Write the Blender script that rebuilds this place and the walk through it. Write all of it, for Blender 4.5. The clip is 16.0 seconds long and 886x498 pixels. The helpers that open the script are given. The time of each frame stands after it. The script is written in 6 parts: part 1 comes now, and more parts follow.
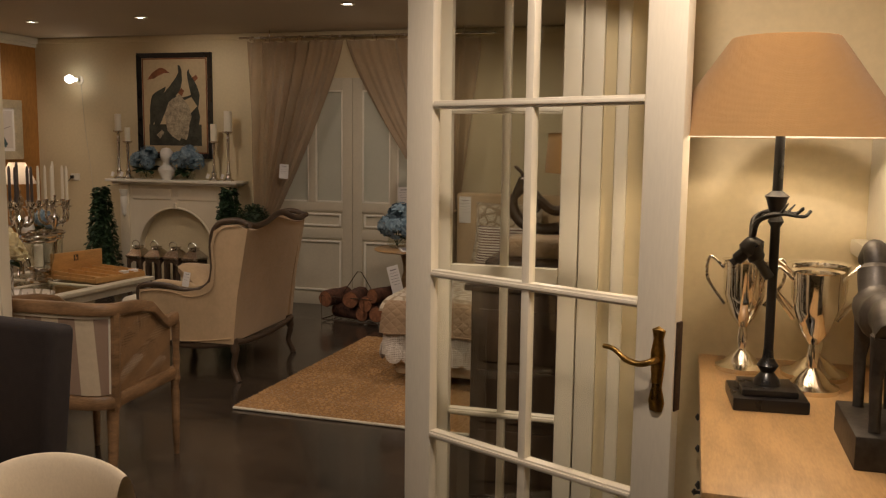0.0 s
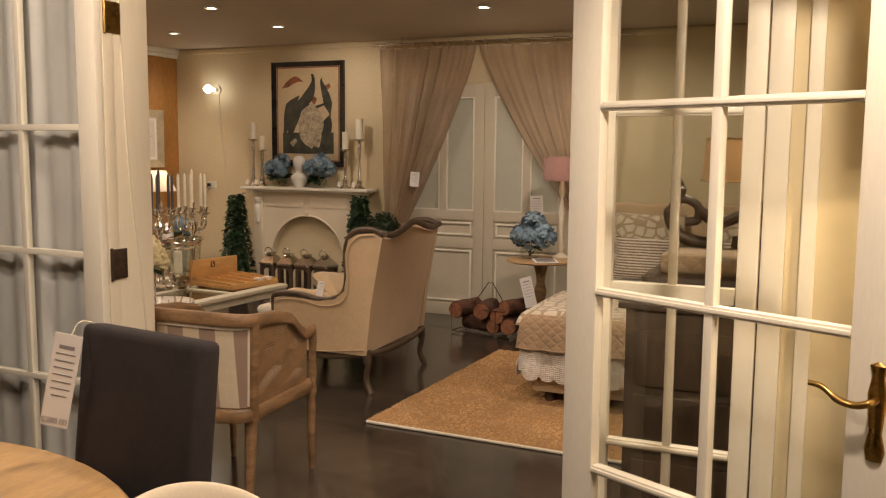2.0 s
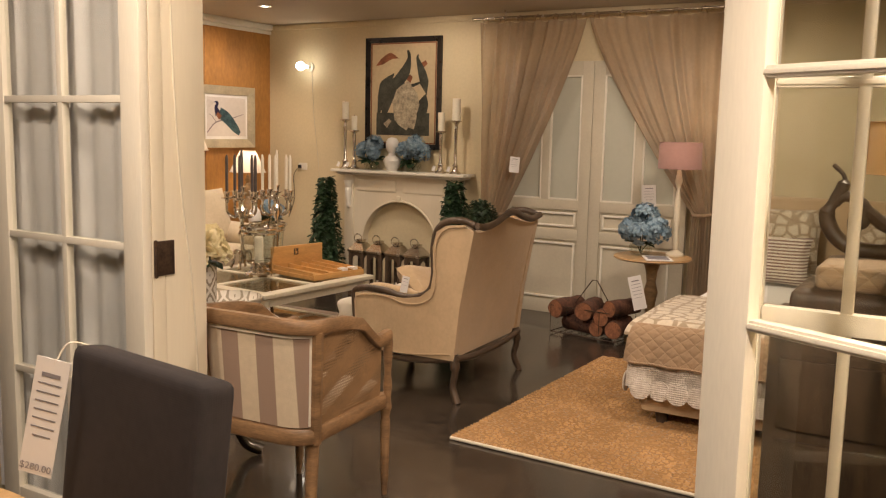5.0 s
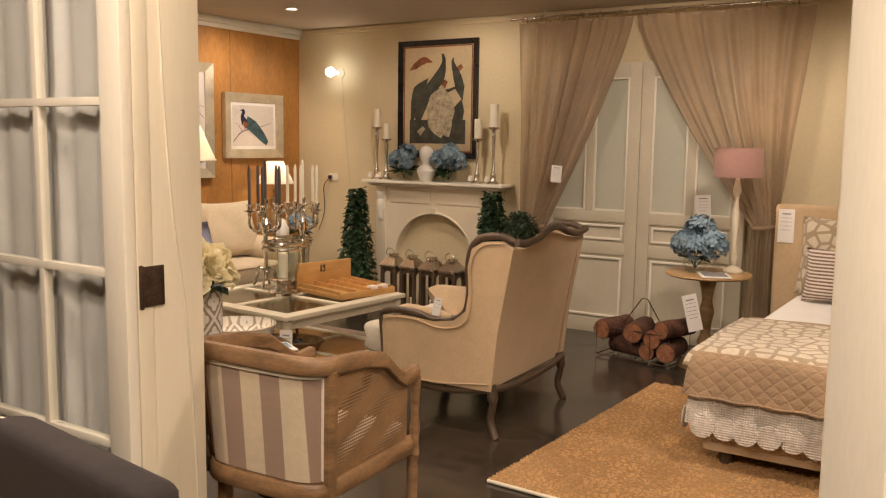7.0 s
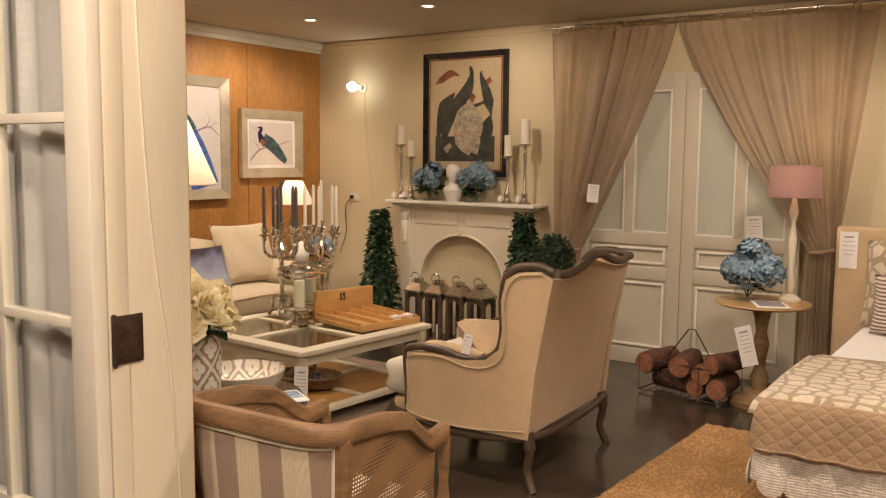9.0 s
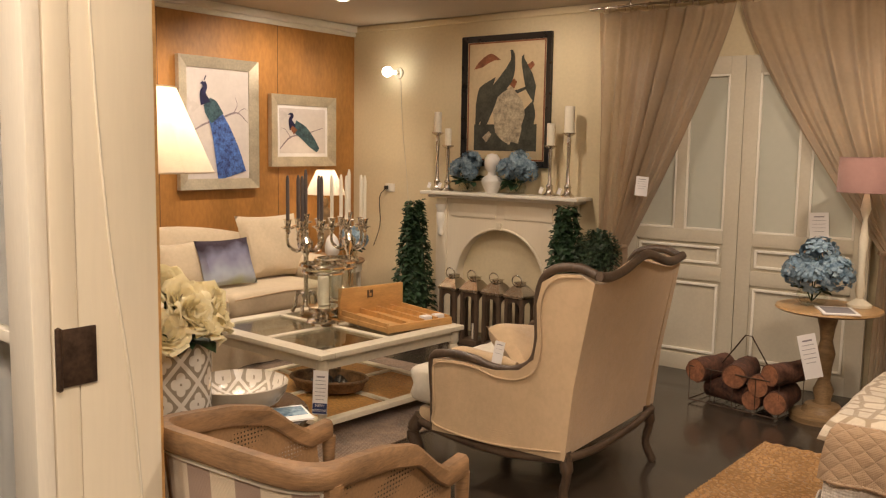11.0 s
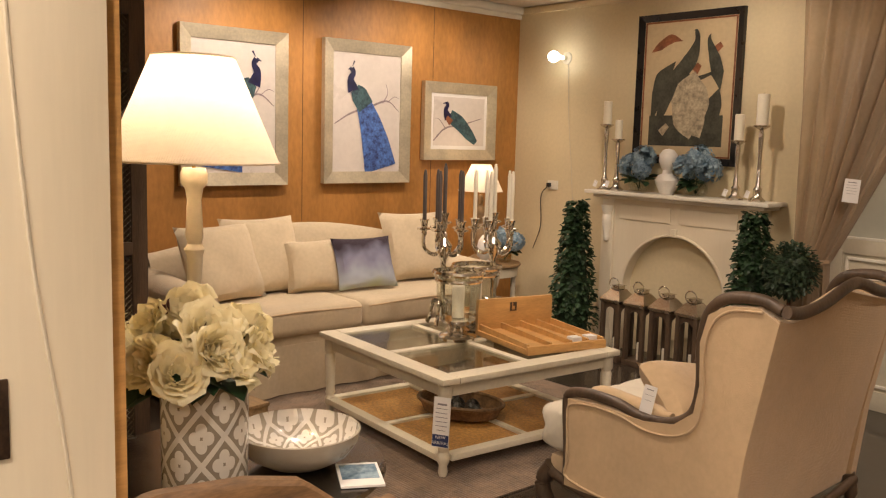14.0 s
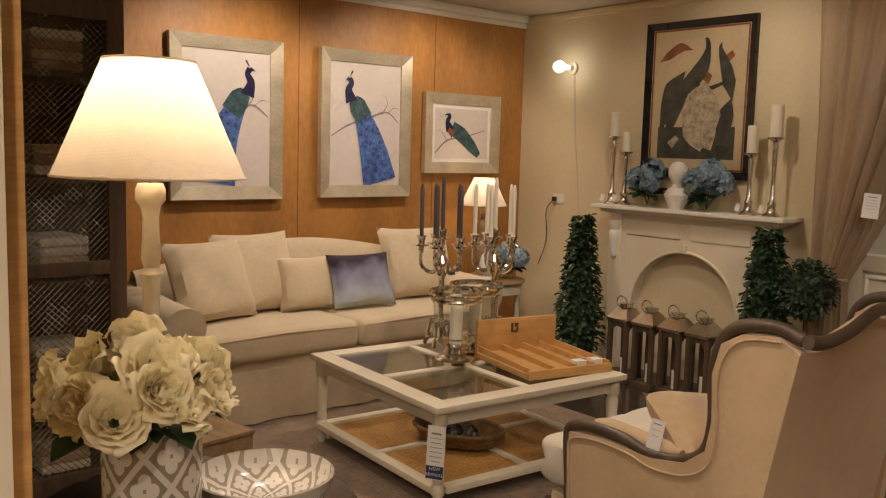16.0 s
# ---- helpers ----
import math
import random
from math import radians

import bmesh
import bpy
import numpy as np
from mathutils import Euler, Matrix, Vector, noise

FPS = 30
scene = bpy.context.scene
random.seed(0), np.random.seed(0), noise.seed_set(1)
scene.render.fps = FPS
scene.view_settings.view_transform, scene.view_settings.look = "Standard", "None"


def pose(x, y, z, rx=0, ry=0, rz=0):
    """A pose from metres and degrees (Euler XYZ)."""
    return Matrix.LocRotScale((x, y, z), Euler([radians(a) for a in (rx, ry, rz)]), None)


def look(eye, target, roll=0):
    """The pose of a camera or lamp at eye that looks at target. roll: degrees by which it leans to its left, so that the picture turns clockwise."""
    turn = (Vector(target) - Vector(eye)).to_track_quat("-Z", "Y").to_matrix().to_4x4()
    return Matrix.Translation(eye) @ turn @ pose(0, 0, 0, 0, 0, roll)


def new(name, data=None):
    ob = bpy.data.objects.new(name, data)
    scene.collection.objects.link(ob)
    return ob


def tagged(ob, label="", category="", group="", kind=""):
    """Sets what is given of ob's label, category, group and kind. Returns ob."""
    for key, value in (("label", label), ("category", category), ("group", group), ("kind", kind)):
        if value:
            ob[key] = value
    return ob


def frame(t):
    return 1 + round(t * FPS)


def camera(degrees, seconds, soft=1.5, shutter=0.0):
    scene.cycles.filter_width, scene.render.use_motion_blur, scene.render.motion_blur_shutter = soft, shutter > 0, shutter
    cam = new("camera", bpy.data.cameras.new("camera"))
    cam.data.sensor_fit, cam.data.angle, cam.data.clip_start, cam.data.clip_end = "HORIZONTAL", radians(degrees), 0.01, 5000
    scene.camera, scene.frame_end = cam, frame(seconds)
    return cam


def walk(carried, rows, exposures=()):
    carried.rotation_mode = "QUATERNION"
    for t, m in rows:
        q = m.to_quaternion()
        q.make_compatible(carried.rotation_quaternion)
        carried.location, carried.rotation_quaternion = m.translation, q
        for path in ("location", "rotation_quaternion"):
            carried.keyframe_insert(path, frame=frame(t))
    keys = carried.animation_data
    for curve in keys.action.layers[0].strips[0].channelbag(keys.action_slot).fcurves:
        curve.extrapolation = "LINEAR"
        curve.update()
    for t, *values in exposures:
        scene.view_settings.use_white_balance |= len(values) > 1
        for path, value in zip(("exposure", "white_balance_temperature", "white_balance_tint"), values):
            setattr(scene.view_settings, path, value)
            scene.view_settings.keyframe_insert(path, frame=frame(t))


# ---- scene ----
cam = camera(53.4, 16.0, 1.2)
PATH = [
    (0, (6.969, -8.185, 1.617), (6.427, -6.275, 1.38), 0.7),
    (0.5, (6.946, -8.18, 1.619), (6.318, -6.297, 1.373), 0.8),
    (1, (6.907, -8.147, 1.611), (6.213, -6.288, 1.357), 0.8),
    (1.5, (6.85, -8.075, 1.614), (6.112, -6.231, 1.374), 1.3),
    (2, (6.771, -7.999, 1.609), (5.976, -6.178, 1.387), 0.5),
    (2.5, (6.713, -7.945, 1.603), (5.929, -6.122, 1.357), 1.1),
    (3, (6.674, -7.871, 1.603), (5.85, -6.067, 1.343), 1.5),
    (3.5, (6.64, -7.759, 1.603), (5.769, -5.978, 1.338), 1.7),
    (4, (6.604, -7.629, 1.607), (5.665, -5.882, 1.35), 1.9),
    (6.5, (6.358, -7.11, 1.579), (5.322, -5.42, 1.311), 0.7),
    (7, (6.289, -6.983, 1.584), (5.216, -5.313, 1.342), 0.8),
    (7.5, (6.238, -6.874, 1.586), (5.105, -5.242, 1.35), 0.9),
    (8, (6.188, -6.783, 1.586), (5.032, -5.169, 1.343), 1.2),
    (8.5, (6.122, -6.688, 1.591), (4.981, -5.064, 1.342), 1.0),
    (9, (6.005, -6.589, 1.599), (4.882, -4.948, 1.392), 0.5),
    (11.5, (5.773, -6.081, 1.583), (4.558, -4.509, 1.355), 1.0),
    (12, (5.691, -5.946, 1.588), (4.498, -4.352, 1.396), 1.2),
    (12.5, (5.612, -5.838, 1.579), (4.377, -4.277, 1.386), 1.2),
    (13, (5.557, -5.749, 1.572), (4.28, -4.227, 1.347), 0.3),
    (13.5, (5.516, -5.628, 1.57), (4.129, -4.205, 1.347), 1.1),
    (14, (5.501, -5.516, 1.572), (3.994, -4.225, 1.323), 1.6),
    (14.5, (5.491, -5.456, 1.565), (3.907, -4.261, 1.314), 1.0),
    (15, (5.471, -5.416, 1.568), (3.858, -4.26, 1.318), 1.2),
    (15.5, (5.418, -5.354, 1.571), (3.807, -4.191, 1.34), 0.9),
    (16, (5.363, -5.311, 1.574), (3.838, -4.036, 1.352), 1.6),
]
walk(cam, [(t, look(eye, target, roll)) for t, eye, target, roll in PATH],
     [(0, -1.2), (0.5, -1.1), (1, -0.83), (1.5, -0.52), (2, -0.3), (3.0, -0.08), (4.0, 0.04), (12.5, 0.12), (14, 0.08), (15, 0.0), (16, -0.35)])

# ---- world and lights ----
world = bpy.data.worlds.new("dim_shop")
scene.world = world
world.use_nodes = True
world.node_tree.nodes["Background"].inputs[0].default_value = (1.0, 0.82, 0.6, 1)
world.node_tree.nodes["Background"].inputs[1].default_value = 0.1


def lamp(name, kind, at, energy, colour, size=0.05, target=None, angle=110):
    d = bpy.data.lights.new(name, kind)
    d.energy, d.color = energy, colour
    d.shadow_soft_size = size
    ob = new(name, d)
    if kind == "SPOT":
        d.spot_size, d.spot_blend = radians(angle), 0.6
        ob.matrix_world = look(at, target or (at[0] + 0.001, at[1], 0))
    else:
        ob.location = at
    return tagged(ob, kind="structure")


WARM = (1.0, 0.76, 0.52)
NEUTRAL = (1.0, 0.81, 0.655)
# ceiling downlights: place and aim; several are added only to brighten dim areas
DOWNLIGHTS = [((1.0, -1.2, 2.66), (0.1, -1.2, 1.2), 64), ((1.0, -2.7, 2.66), (0.1, -2.7, 1.0), 85), ((2.3, -2.3, 2.66), (2.0, -2.2, 0), 90),
              ((3.0, -3.9, 2.66), (3.2, -3.6, 0), 70), ((5.4, -2.0, 2.66), (5.35, -0.9, 0.6), 95), ((4.3, -3.7, 2.66), (4.1, -3.0, 0), 45),
              ((2.2, -1.25, 2.66), (2.2, -0.2, 1.3), 42), ((5.4, -6.9, 2.66), (5.1, -5.9, 0), 80), ((6.9, -6.6, 2.66), (6.8, -5.6, 0.4), 185),
              ((4.2, -6.5, 2.66), (3.9, -5.3, 0.8), 75), ((4.3, -1.6, 2.66), (3.9, -0.3, 1.0), 48), ((5.2, -5.75, 2.66), (4.2, -5.1, 1.0), 75), ((6.3, -3.7, 2.66), (6.3, -4.3, 0), 150)]
for at, aim, watts in DOWNLIGHTS:
    lamp("downlight_beam", "SPOT", (at[0], at[1], at[2] - 0.03), watts, NEUTRAL, 0.06, aim, 125)

# ---- materials ----


def mat(name, colour, rough=0.6, metal=0.0, var=0.15, scale=6.0, grain=60.0, bump=0.15, stretch=(1, 1, 1), sheen=0.0, coat=0.0, dark=None, rnd=0.0):
    """A surface with large stains, fine grain and relief, in metres."""
    m = bpy.data.materials.new(name)
    m.use_nodes = True
    nt = m.node_tree
    b = nt.nodes["Principled BSDF"]
    tc = nt.nodes.new("ShaderNodeTexCoord")
    mp = nt.nodes.new("ShaderNodeMapping")
    mp.inputs["Scale"].default_value = stretch
    nt.links.new(tc.outputs["Object"], mp.inputs[0])
    n1, n2 = nt.nodes.new("ShaderNodeTexNoise"), nt.nodes.new("ShaderNodeTexNoise")
    n1.inputs["Scale"].default_value, n1.inputs["Detail"].default_value = scale, 5
    n2.inputs["Scale"].default_value, n2.inputs["Detail"].default_value = grain, 6
    nt.links.new(mp.outputs[0], n1.inputs[0])
    nt.links.new(mp.outputs[0], n2.inputs[0])
    add = nt.nodes.new("ShaderNodeMath")
    add.operation = "MULTIPLY_ADD"
    add.inputs[1].default_value = 0.6
    nt.links.new(n2.outputs[0], add.inputs[0])
    nt.links.new(n1.outputs[0], add.inputs[2])
    ramp = nt.nodes.new("ShaderNodeValToRGB")
    c = Vector(colour)
    d = Vector(dark) if dark else c * (1 - 1.6 * var)
    ramp.color_ramp.elements[0].position, ramp.color_ramp.elements[1].position = 0.55, 1.02
    ramp.color_ramp.elements[0].color = (*d, 1)
    l = c * (1 + 0.6 * var)
    ramp.color_ramp.elements[1].color = (*[min(0.95, v) for v in l], 1)
    nt.links.new(add.outputs[0], ramp.inputs[0])
    out = ramp.outputs[0]
    if rnd:
        oi = nt.nodes.new("ShaderNodeObjectInfo")
        hs = nt.nodes.new("ShaderNodeHueSaturation")
        mr = nt.nodes.new("ShaderNodeMapRange")
        mr.inputs[3].default_value, mr.inputs[4].default_value = 1 - rnd, 1 + rnd
        nt.links.new(oi.outputs["Random"], mr.inputs[0])
        nt.links.new(mr.outputs[0], hs.inputs["Value"])
        nt.links.new(out, hs.inputs["Color"])
        out = hs.outputs[0]
    nt.links.new(out, b.inputs["Base Color"])
    b.inputs["Roughness"].default_value, b.inputs["Metallic"].default_value = rough, metal
    b.inputs["Sheen Weight"].default_value, b.inputs["Coat Weight"].default_value = sheen, coat
    rr = nt.nodes.new("ShaderNodeMapRange")
    rr.inputs[3].default_value, rr.inputs[4].default_value = max(0.02, rough - 0.12), min(1, rough + 0.12)
    nt.links.new(n1.outputs[0], rr.inputs[0])
    nt.links.new(rr.outputs[0], b.inputs["Roughness"])
    if bump:
        bp = nt.nodes.new("ShaderNodeBump")
        bp.inputs["Strength"].default_value, bp.inputs["Distance"].default_value = bump, 0.004
        nt.links.new(n2.outputs[0], bp.inputs["Height"])
        nt.links.new(bp.outputs[0], b.inputs["Normal"])
    return m


def woven(name, colour, pitch=0.004, var=0.12, rough=0.85, dark=None, bump=0.35):
    """Cloth: crossed threads over soft stains."""
    m = mat(name, colour, rough, 0, var, 5, 40, 0, sheen=0.2, dark=dark)
    nt = m.node_tree
    b = nt.nodes["Principled BSDF"]
    tc = nt.nodes.new("ShaderNodeTexCoord")
    waves = []
    for axis in ("X", "Y", "Z"):
        w = nt.nodes.new("ShaderNodeTexWave")
        w.bands_direction = axis
        w.inputs["Scale"].default_value = 0.314 / pitch
        w.inputs["Distortion"].default_value = 1.0
        nt.links.new(tc.outputs["Object"], w.inputs[0])
        waves.append(w)
    s = waves[0].outputs["Fac"]
    for w in waves[1:]:
        a = nt.nodes.new("ShaderNodeMath")
        nt.links.new(s, a.inputs[0])
        nt.links.new(w.outputs["Fac"], a.inputs[1])
        s = a.outputs[0]
    bp = nt.nodes.new("ShaderNodeBump")
    bp.inputs["Strength"].default_value, bp.inputs["Distance"].default_value = bump, 0.002
    nt.links.new(s, bp.inputs["Height"])
    nt.links.new(bp.outputs[0], b.inputs["Normal"])
    return m


def glass(name, tint=(1, 1, 1), rough=0.0, alpha=0.85):
    """Thin pane: mostly clear, with a glossy face."""
    m = bpy.data.materials.new(name)
    m.use_nodes = True
    nt = m.node_tree
    nt.nodes.remove(nt.nodes["Principled BSDF"])
    t, g, x, f = (nt.nodes.new(k) for k in ("ShaderNodeBsdfTransparent", "ShaderNodeBsdfGlossy", "ShaderNodeMixShader", "ShaderNodeLayerWeight"))
    t.inputs[0].default_value = (*tint, 1)
    g.inputs["Roughness"].default_value = rough
    f.inputs[0].default_value = 0.5
    pw = nt.nodes.new("ShaderNodeMath")
    pw.operation, pw.inputs[1].default_value = "POWER", 4.0
    nt.links.new(f.outputs[1], pw.inputs[0])
    sc = nt.nodes.new("ShaderNodeMath")
    sc.operation = "MULTIPLY_ADD"
    sc.inputs[1].default_value, sc.inputs[2].default_value = 0.5, (1 - alpha) * 0.3
    nt.links.new(pw.outputs[0], sc.inputs[0])
    nt.links.new(sc.outputs[0], x.inputs[0])
    nt.links.new(t.outputs[0], x.inputs[1])
    nt.links.new(g.outputs[0], x.inputs[2])
    nt.links.new(x.outputs[0], nt.nodes["Material Output"].inputs[0])
    return m


def glow(name, colour, strength):
    m = bpy.data.materials.new(name)
    m.use_nodes = True
    b = m.node_tree.nodes["Principled BSDF"]
    b.inputs["Base Color"].default_value = (*colour, 1)
    b.inputs["Emission Color"].default_value = (*colour, 1)
    b.inputs["Emission Strength"].default_value = strength
    return m


def cloth_shade(name, colour, through_it=0.5):
    """Lampshade cloth that lets light through."""
    m = woven(name, colour, 0.003, 0.06, 0.9)
    nt = m.node_tree
    b = nt.nodes["Principled BSDF"]
    tr, x = nt.nodes.new("ShaderNodeBsdfTranslucent"), nt.nodes.new("ShaderNodeMixShader")
    tr.inputs[0].default_value = (*colour, 1)
    x.inputs[0].default_value = through_it
    nt.links.new(b.outputs[0], x.inputs[1])
    nt.links.new(tr.outputs[0], x.inputs[2])
    nt.links.new(x.outputs[0], nt.nodes["Material Output"].inputs[0])
    return m


def sheer(name, colour, clear=0.3):
    m = woven(name, colour, 0.003, 0.1, 0.9)
    nt = m.node_tree
    b = nt.nodes["Principled BSDF"]
    tr, x, y, t = (nt.nodes.new(k) for k in ("ShaderNodeBsdfTranslucent", "ShaderNodeMixShader", "ShaderNodeMixShader", "ShaderNodeBsdfTransparent"))
    tr.inputs[0].default_value = (*colour, 1)
    x.inputs[0].default_value, y.inputs[0].default_value = 0.35, clear
    nt.links.new(b.outputs[0], x.inputs[1])
    nt.links.new(tr.outputs[0], x.inputs[2])
    nt.links.new(x.outputs[0], y.inputs[1])
    nt.links.new(t.outputs[0], y.inputs[2])
    nt.links.new(y.outputs[0], nt.nodes["Material Output"].inputs[0])
    return m


def trellis(name, around, up, white, grey, radius_mode=False):
    """Glazed ceramic with a quatrefoil trellis running round it."""
    m = mat(name, white, 0.25, 0, 0.04, 8, 80, 0.05, coat=0.3)
    nt = m.node_tree
    b = nt.nodes["Principled BSDF"]
    base = b.inputs["Base Color"].links[0].from_socket
    tc, sp = nt.nodes.new("ShaderNodeTexCoord"), nt.nodes.new("ShaderNodeSeparateXYZ")
    nt.links.new(tc.outputs["Object"], sp.inputs[0])

    def op(kind, a, c=None, third=None):
        n = nt.nodes.new("ShaderNodeMath")
        n.operation = kind
        for i, v in enumerate((a, c, third)):
            if v is None:
                continue
            if isinstance(v, (int, float)):
                n.inputs[i].default_value = v
            else:
                nt.links.new(v, n.inputs[i])
        return n.outputs[0]
    u = op("MULTIPLY", op("ARCTAN2", sp.outputs[1], sp.outputs[0]), around / 6.283185)
    if radius_mode:
        far = op("SQRT", op("ADD", op("MULTIPLY", sp.outputs[0], sp.outputs[0]), op("MULTIPLY", sp.outputs[1], sp.outputs[1])))
        v = op("MULTIPLY", far, up)
    else:
        v = op("MULTIPLY", sp.outputs[2], up)

    def cell(value, shift):
        return op("ABSOLUTE", op("SUBTRACT", op("FRACT", op("ADD", value, shift)), 0.5))

    def foil(shift):
        p, q = cell(u, shift), cell(v, shift)
        lobes = [op("SQRT", op("ADD", op("POWER", op("SUBTRACT", i, 0.15), 2.0), op("POWER", j, 2.0))) for i, j in ((p, q), (q, p))]
        return op("MINIMUM", lobes[0], lobes[1])
    white_foil = op("LESS_THAN", op("MINIMUM", foil(0.0), foil(0.5)), 0.122)
    diamond = op("LESS_THAN", op("ABSOLUTE", op("SUBTRACT", op("ADD", cell(u, 0.0), cell(v, 0.0)), 0.5)), 0.075)
    line = op("SUBTRACT", 1.0, op("MAXIMUM", white_foil, diamond))
    mx = nt.nodes.new("ShaderNodeMix")
    mx.data_type = "RGBA"
    nt.links.new(line, mx.inputs["Factor"])
    nt.links.new(base, mx.inputs["A"])
    mx.inputs["B"].default_value = (*grey, 1)
    nt.links.new(mx.outputs["Result"], b.inputs["Base Color"])
    return m


def banded(name, a, c, axis="X", pitch=0.11, sharp=True, rough=0.85):
    """Striped cloth."""
    m = woven(name, a, 0.003, 0.06, rough)
    nt = m.node_tree
    b = nt.nodes["Principled BSDF"]
    base = b.inputs["Base Color"].links[0].from_socket
    tc, w, r, mx = (nt.nodes.new(k) for k in ("ShaderNodeTexCoord", "ShaderNodeTexWave", "ShaderNodeValToRGB", "ShaderNodeMix"))
    w.bands_direction = axis
    w.inputs["Scale"].default_value = 0.314 / pitch
    nt.links.new(tc.outputs["Object"], w.inputs[0])
    r.color_ramp.elements[0].position, r.color_ramp.elements[1].position = 0.48, 0.54
    nt.links.new(w.outputs["Fac"], r.inputs[0])
    mx.data_type = "RGBA"
    nt.links.new(r.outputs[0], mx.inputs["Factor"])
    nt.links.new(base, mx.inputs["A"])
    mx.inputs["B"].default_value = (*c, 1)
    nt.links.new(mx.outputs["Result"], b.inputs["Base Color"])
    return m


def cane(name, colour, pitch=0.012):
    """Woven cane with open holes."""
    m = mat(name, colour, 0.55, 0, 0.2, 10, 120, 0.1)
    nt = m.node_tree
    b = nt.nodes["Principled BSDF"]
    tc, vo, mt, t, x = (nt.nodes.new(k) for k in ("ShaderNodeTexCoord", "ShaderNodeTexVoronoi", "ShaderNodeMath", "ShaderNodeBsdfTransparent", "ShaderNodeMixShader"))
    vo.inputs["Scale"].default_value, vo.inputs["Randomness"].default_value = 1 / pitch, 0.0
    nt.links.new(tc.outputs["Object"], vo.inputs[0])
    mt.operation, mt.inputs[1].default_value = "LESS_THAN", 0.26
    nt.links.new(vo.outputs["Distance"], mt.inputs[0])
    nt.links.new(mt.outputs[0], x.inputs[0])
    nt.links.new(b.outputs[0], x.inputs[1])
    nt.links.new(t.outputs[0], x.inputs[2])
    nt.links.new(x.outputs[0], nt.nodes["Material Output"].inputs[0])
    return m


def blend_cloth(name):
    """Velvet that runs from night violet over grey blue to pale green."""
    m = woven(name, (0.3, 0.3, 0.35), 0.002, 0.1)
    nt = m.node_tree
    b = nt.nodes["Principled BSDF"]
    tc, sp, n, a, r = (nt.nodes.new(k) for k in ("ShaderNodeTexCoord", "ShaderNodeSeparateXYZ", "ShaderNodeTexNoise", "ShaderNodeMath", "ShaderNodeValToRGB"))
    nt.links.new(tc.outputs["Object"], sp.inputs[0])
    nt.links.new(tc.outputs["Object"], n.inputs[0])
    n.inputs["Scale"].default_value = 6
    a.operation, a.inputs[1].default_value = "MULTIPLY_ADD", 0.25
    nt.links.new(n.outputs[0], a.inputs[0])
    nt.links.new(sp.outputs[2], a.inputs[2])
    e = r.color_ramp.elements
    e[0].position, e[0].color = 0.12, (0.42, 0.46, 0.28, 1)
    e[1].position, e[1].color = 0.43, (0.035, 0.022, 0.035, 1)
    q = e.new(0.22)
    q.color = (0.42, 0.46, 0.52, 1)
    q = e.new(0.33)
    q.color = (0.24, 0.24, 0.34, 1)
    nt.links.new(a.outputs[0], r.inputs[0])
    nt.links.new(r.outputs[0], b.inputs["Base Color"])
    b.inputs["Sheen Weight"].default_value = 0.0
    return m


M_ORANGE = mat("ochre_wall", (0.43, 0.2, 0.05), 0.5, 0, 0.2, 2.2, 22, 0.2, (1, 1.6, 0.7))
M_CREAM = mat("cream_wall", (0.66, 0.56, 0.36), 0.7, 0, 0.06, 1.2, 40, 0.08)
M_CEIL = mat("ceiling_paint", (0.47, 0.4, 0.3), 0.8, 0, 0.05, 1.0, 50, 0.05)
M_TRIM = mat("white_trim", (0.76, 0.72, 0.62), 0.45, 0, 0.05, 3, 60, 0.08)
M_DOORW = mat("door_white", (0.76, 0.7, 0.58), 0.42, 0, 0.05, 2, 50, 0.1, (3, 3, 0.4))
M_JAMB = mat("jamb_cream", (0.72, 0.64, 0.49), 0.5, 0, 0.03, 1.5, 30, 0.05, (3, 3, 0.25))
M_FLOOR = mat("polished_concrete", (0.05, 0.037, 0.026), 0.2, 0, 0.4, 1.4, 14, 0.04, coat=0.15, dark=(0.016, 0.013, 0.011))
M_GREEND = mat("sage_door", (0.53, 0.48, 0.37), 0.5, 0, 0.06, 3, 50, 0.1)
M_FROST = mat("frosted_pane", (0.48, 0.48, 0.4), 0.1, 0, 0.03, 2, 20, 0.0, coat=0.6)
M_JUTE = woven("jute_rug", (0.44, 0.25, 0.1), 0.03, 0.2, 0.95, (0.29, 0.155, 0.055), 1.0)
M_WOOLRUG = woven("brown_flat_rug", (0.25, 0.17, 0.11), 0.015, 0.25, 0.95, (0.13, 0.09, 0.06), 1.0)
M_LINEN = woven("natural_linen", (0.56, 0.405, 0.24), 0.0025, 0.07)
M_SOFA = woven("sofa_linen", (0.6, 0.49, 0.33), 0.003, 0.07)
M_PALE = woven("pale_cotton", (0.72, 0.65, 0.52), 0.003, 0.05)
M_COTTON = mat("cream_upholstery", (0.7, 0.6, 0.45), 0.9, 0, 0.06, 4, 150, 0.08, sheen=0.2)
M_WALNUT = mat("weathered_oak_frame", (0.09, 0.058, 0.036), 0.45, 0, 0.3, 8, 70, 0.25, (1, 1, 0.3))
M_OAK = mat("oak_wood", (0.3, 0.19, 0.09), 0.5, 0, 0.25, 5, 40, 0.25, (1, 6, 6))
M_TUBOAK = mat("washed_brown_oak", (0.24, 0.135, 0.062), 0.5, 0, 0.3, 6, 45, 0.3, (1, 1, 5))
M_OAKT = mat("oak_top", (0.47, 0.29, 0.13), 0.35, 0, 0.18, 4, 30, 0.1, (6, 1, 6))
M_BOX = mat("golden_rubberwood", (0.6, 0.34, 0.12), 0.4, 0, 0.15, 4, 30, 0.08, (6, 1, 6))
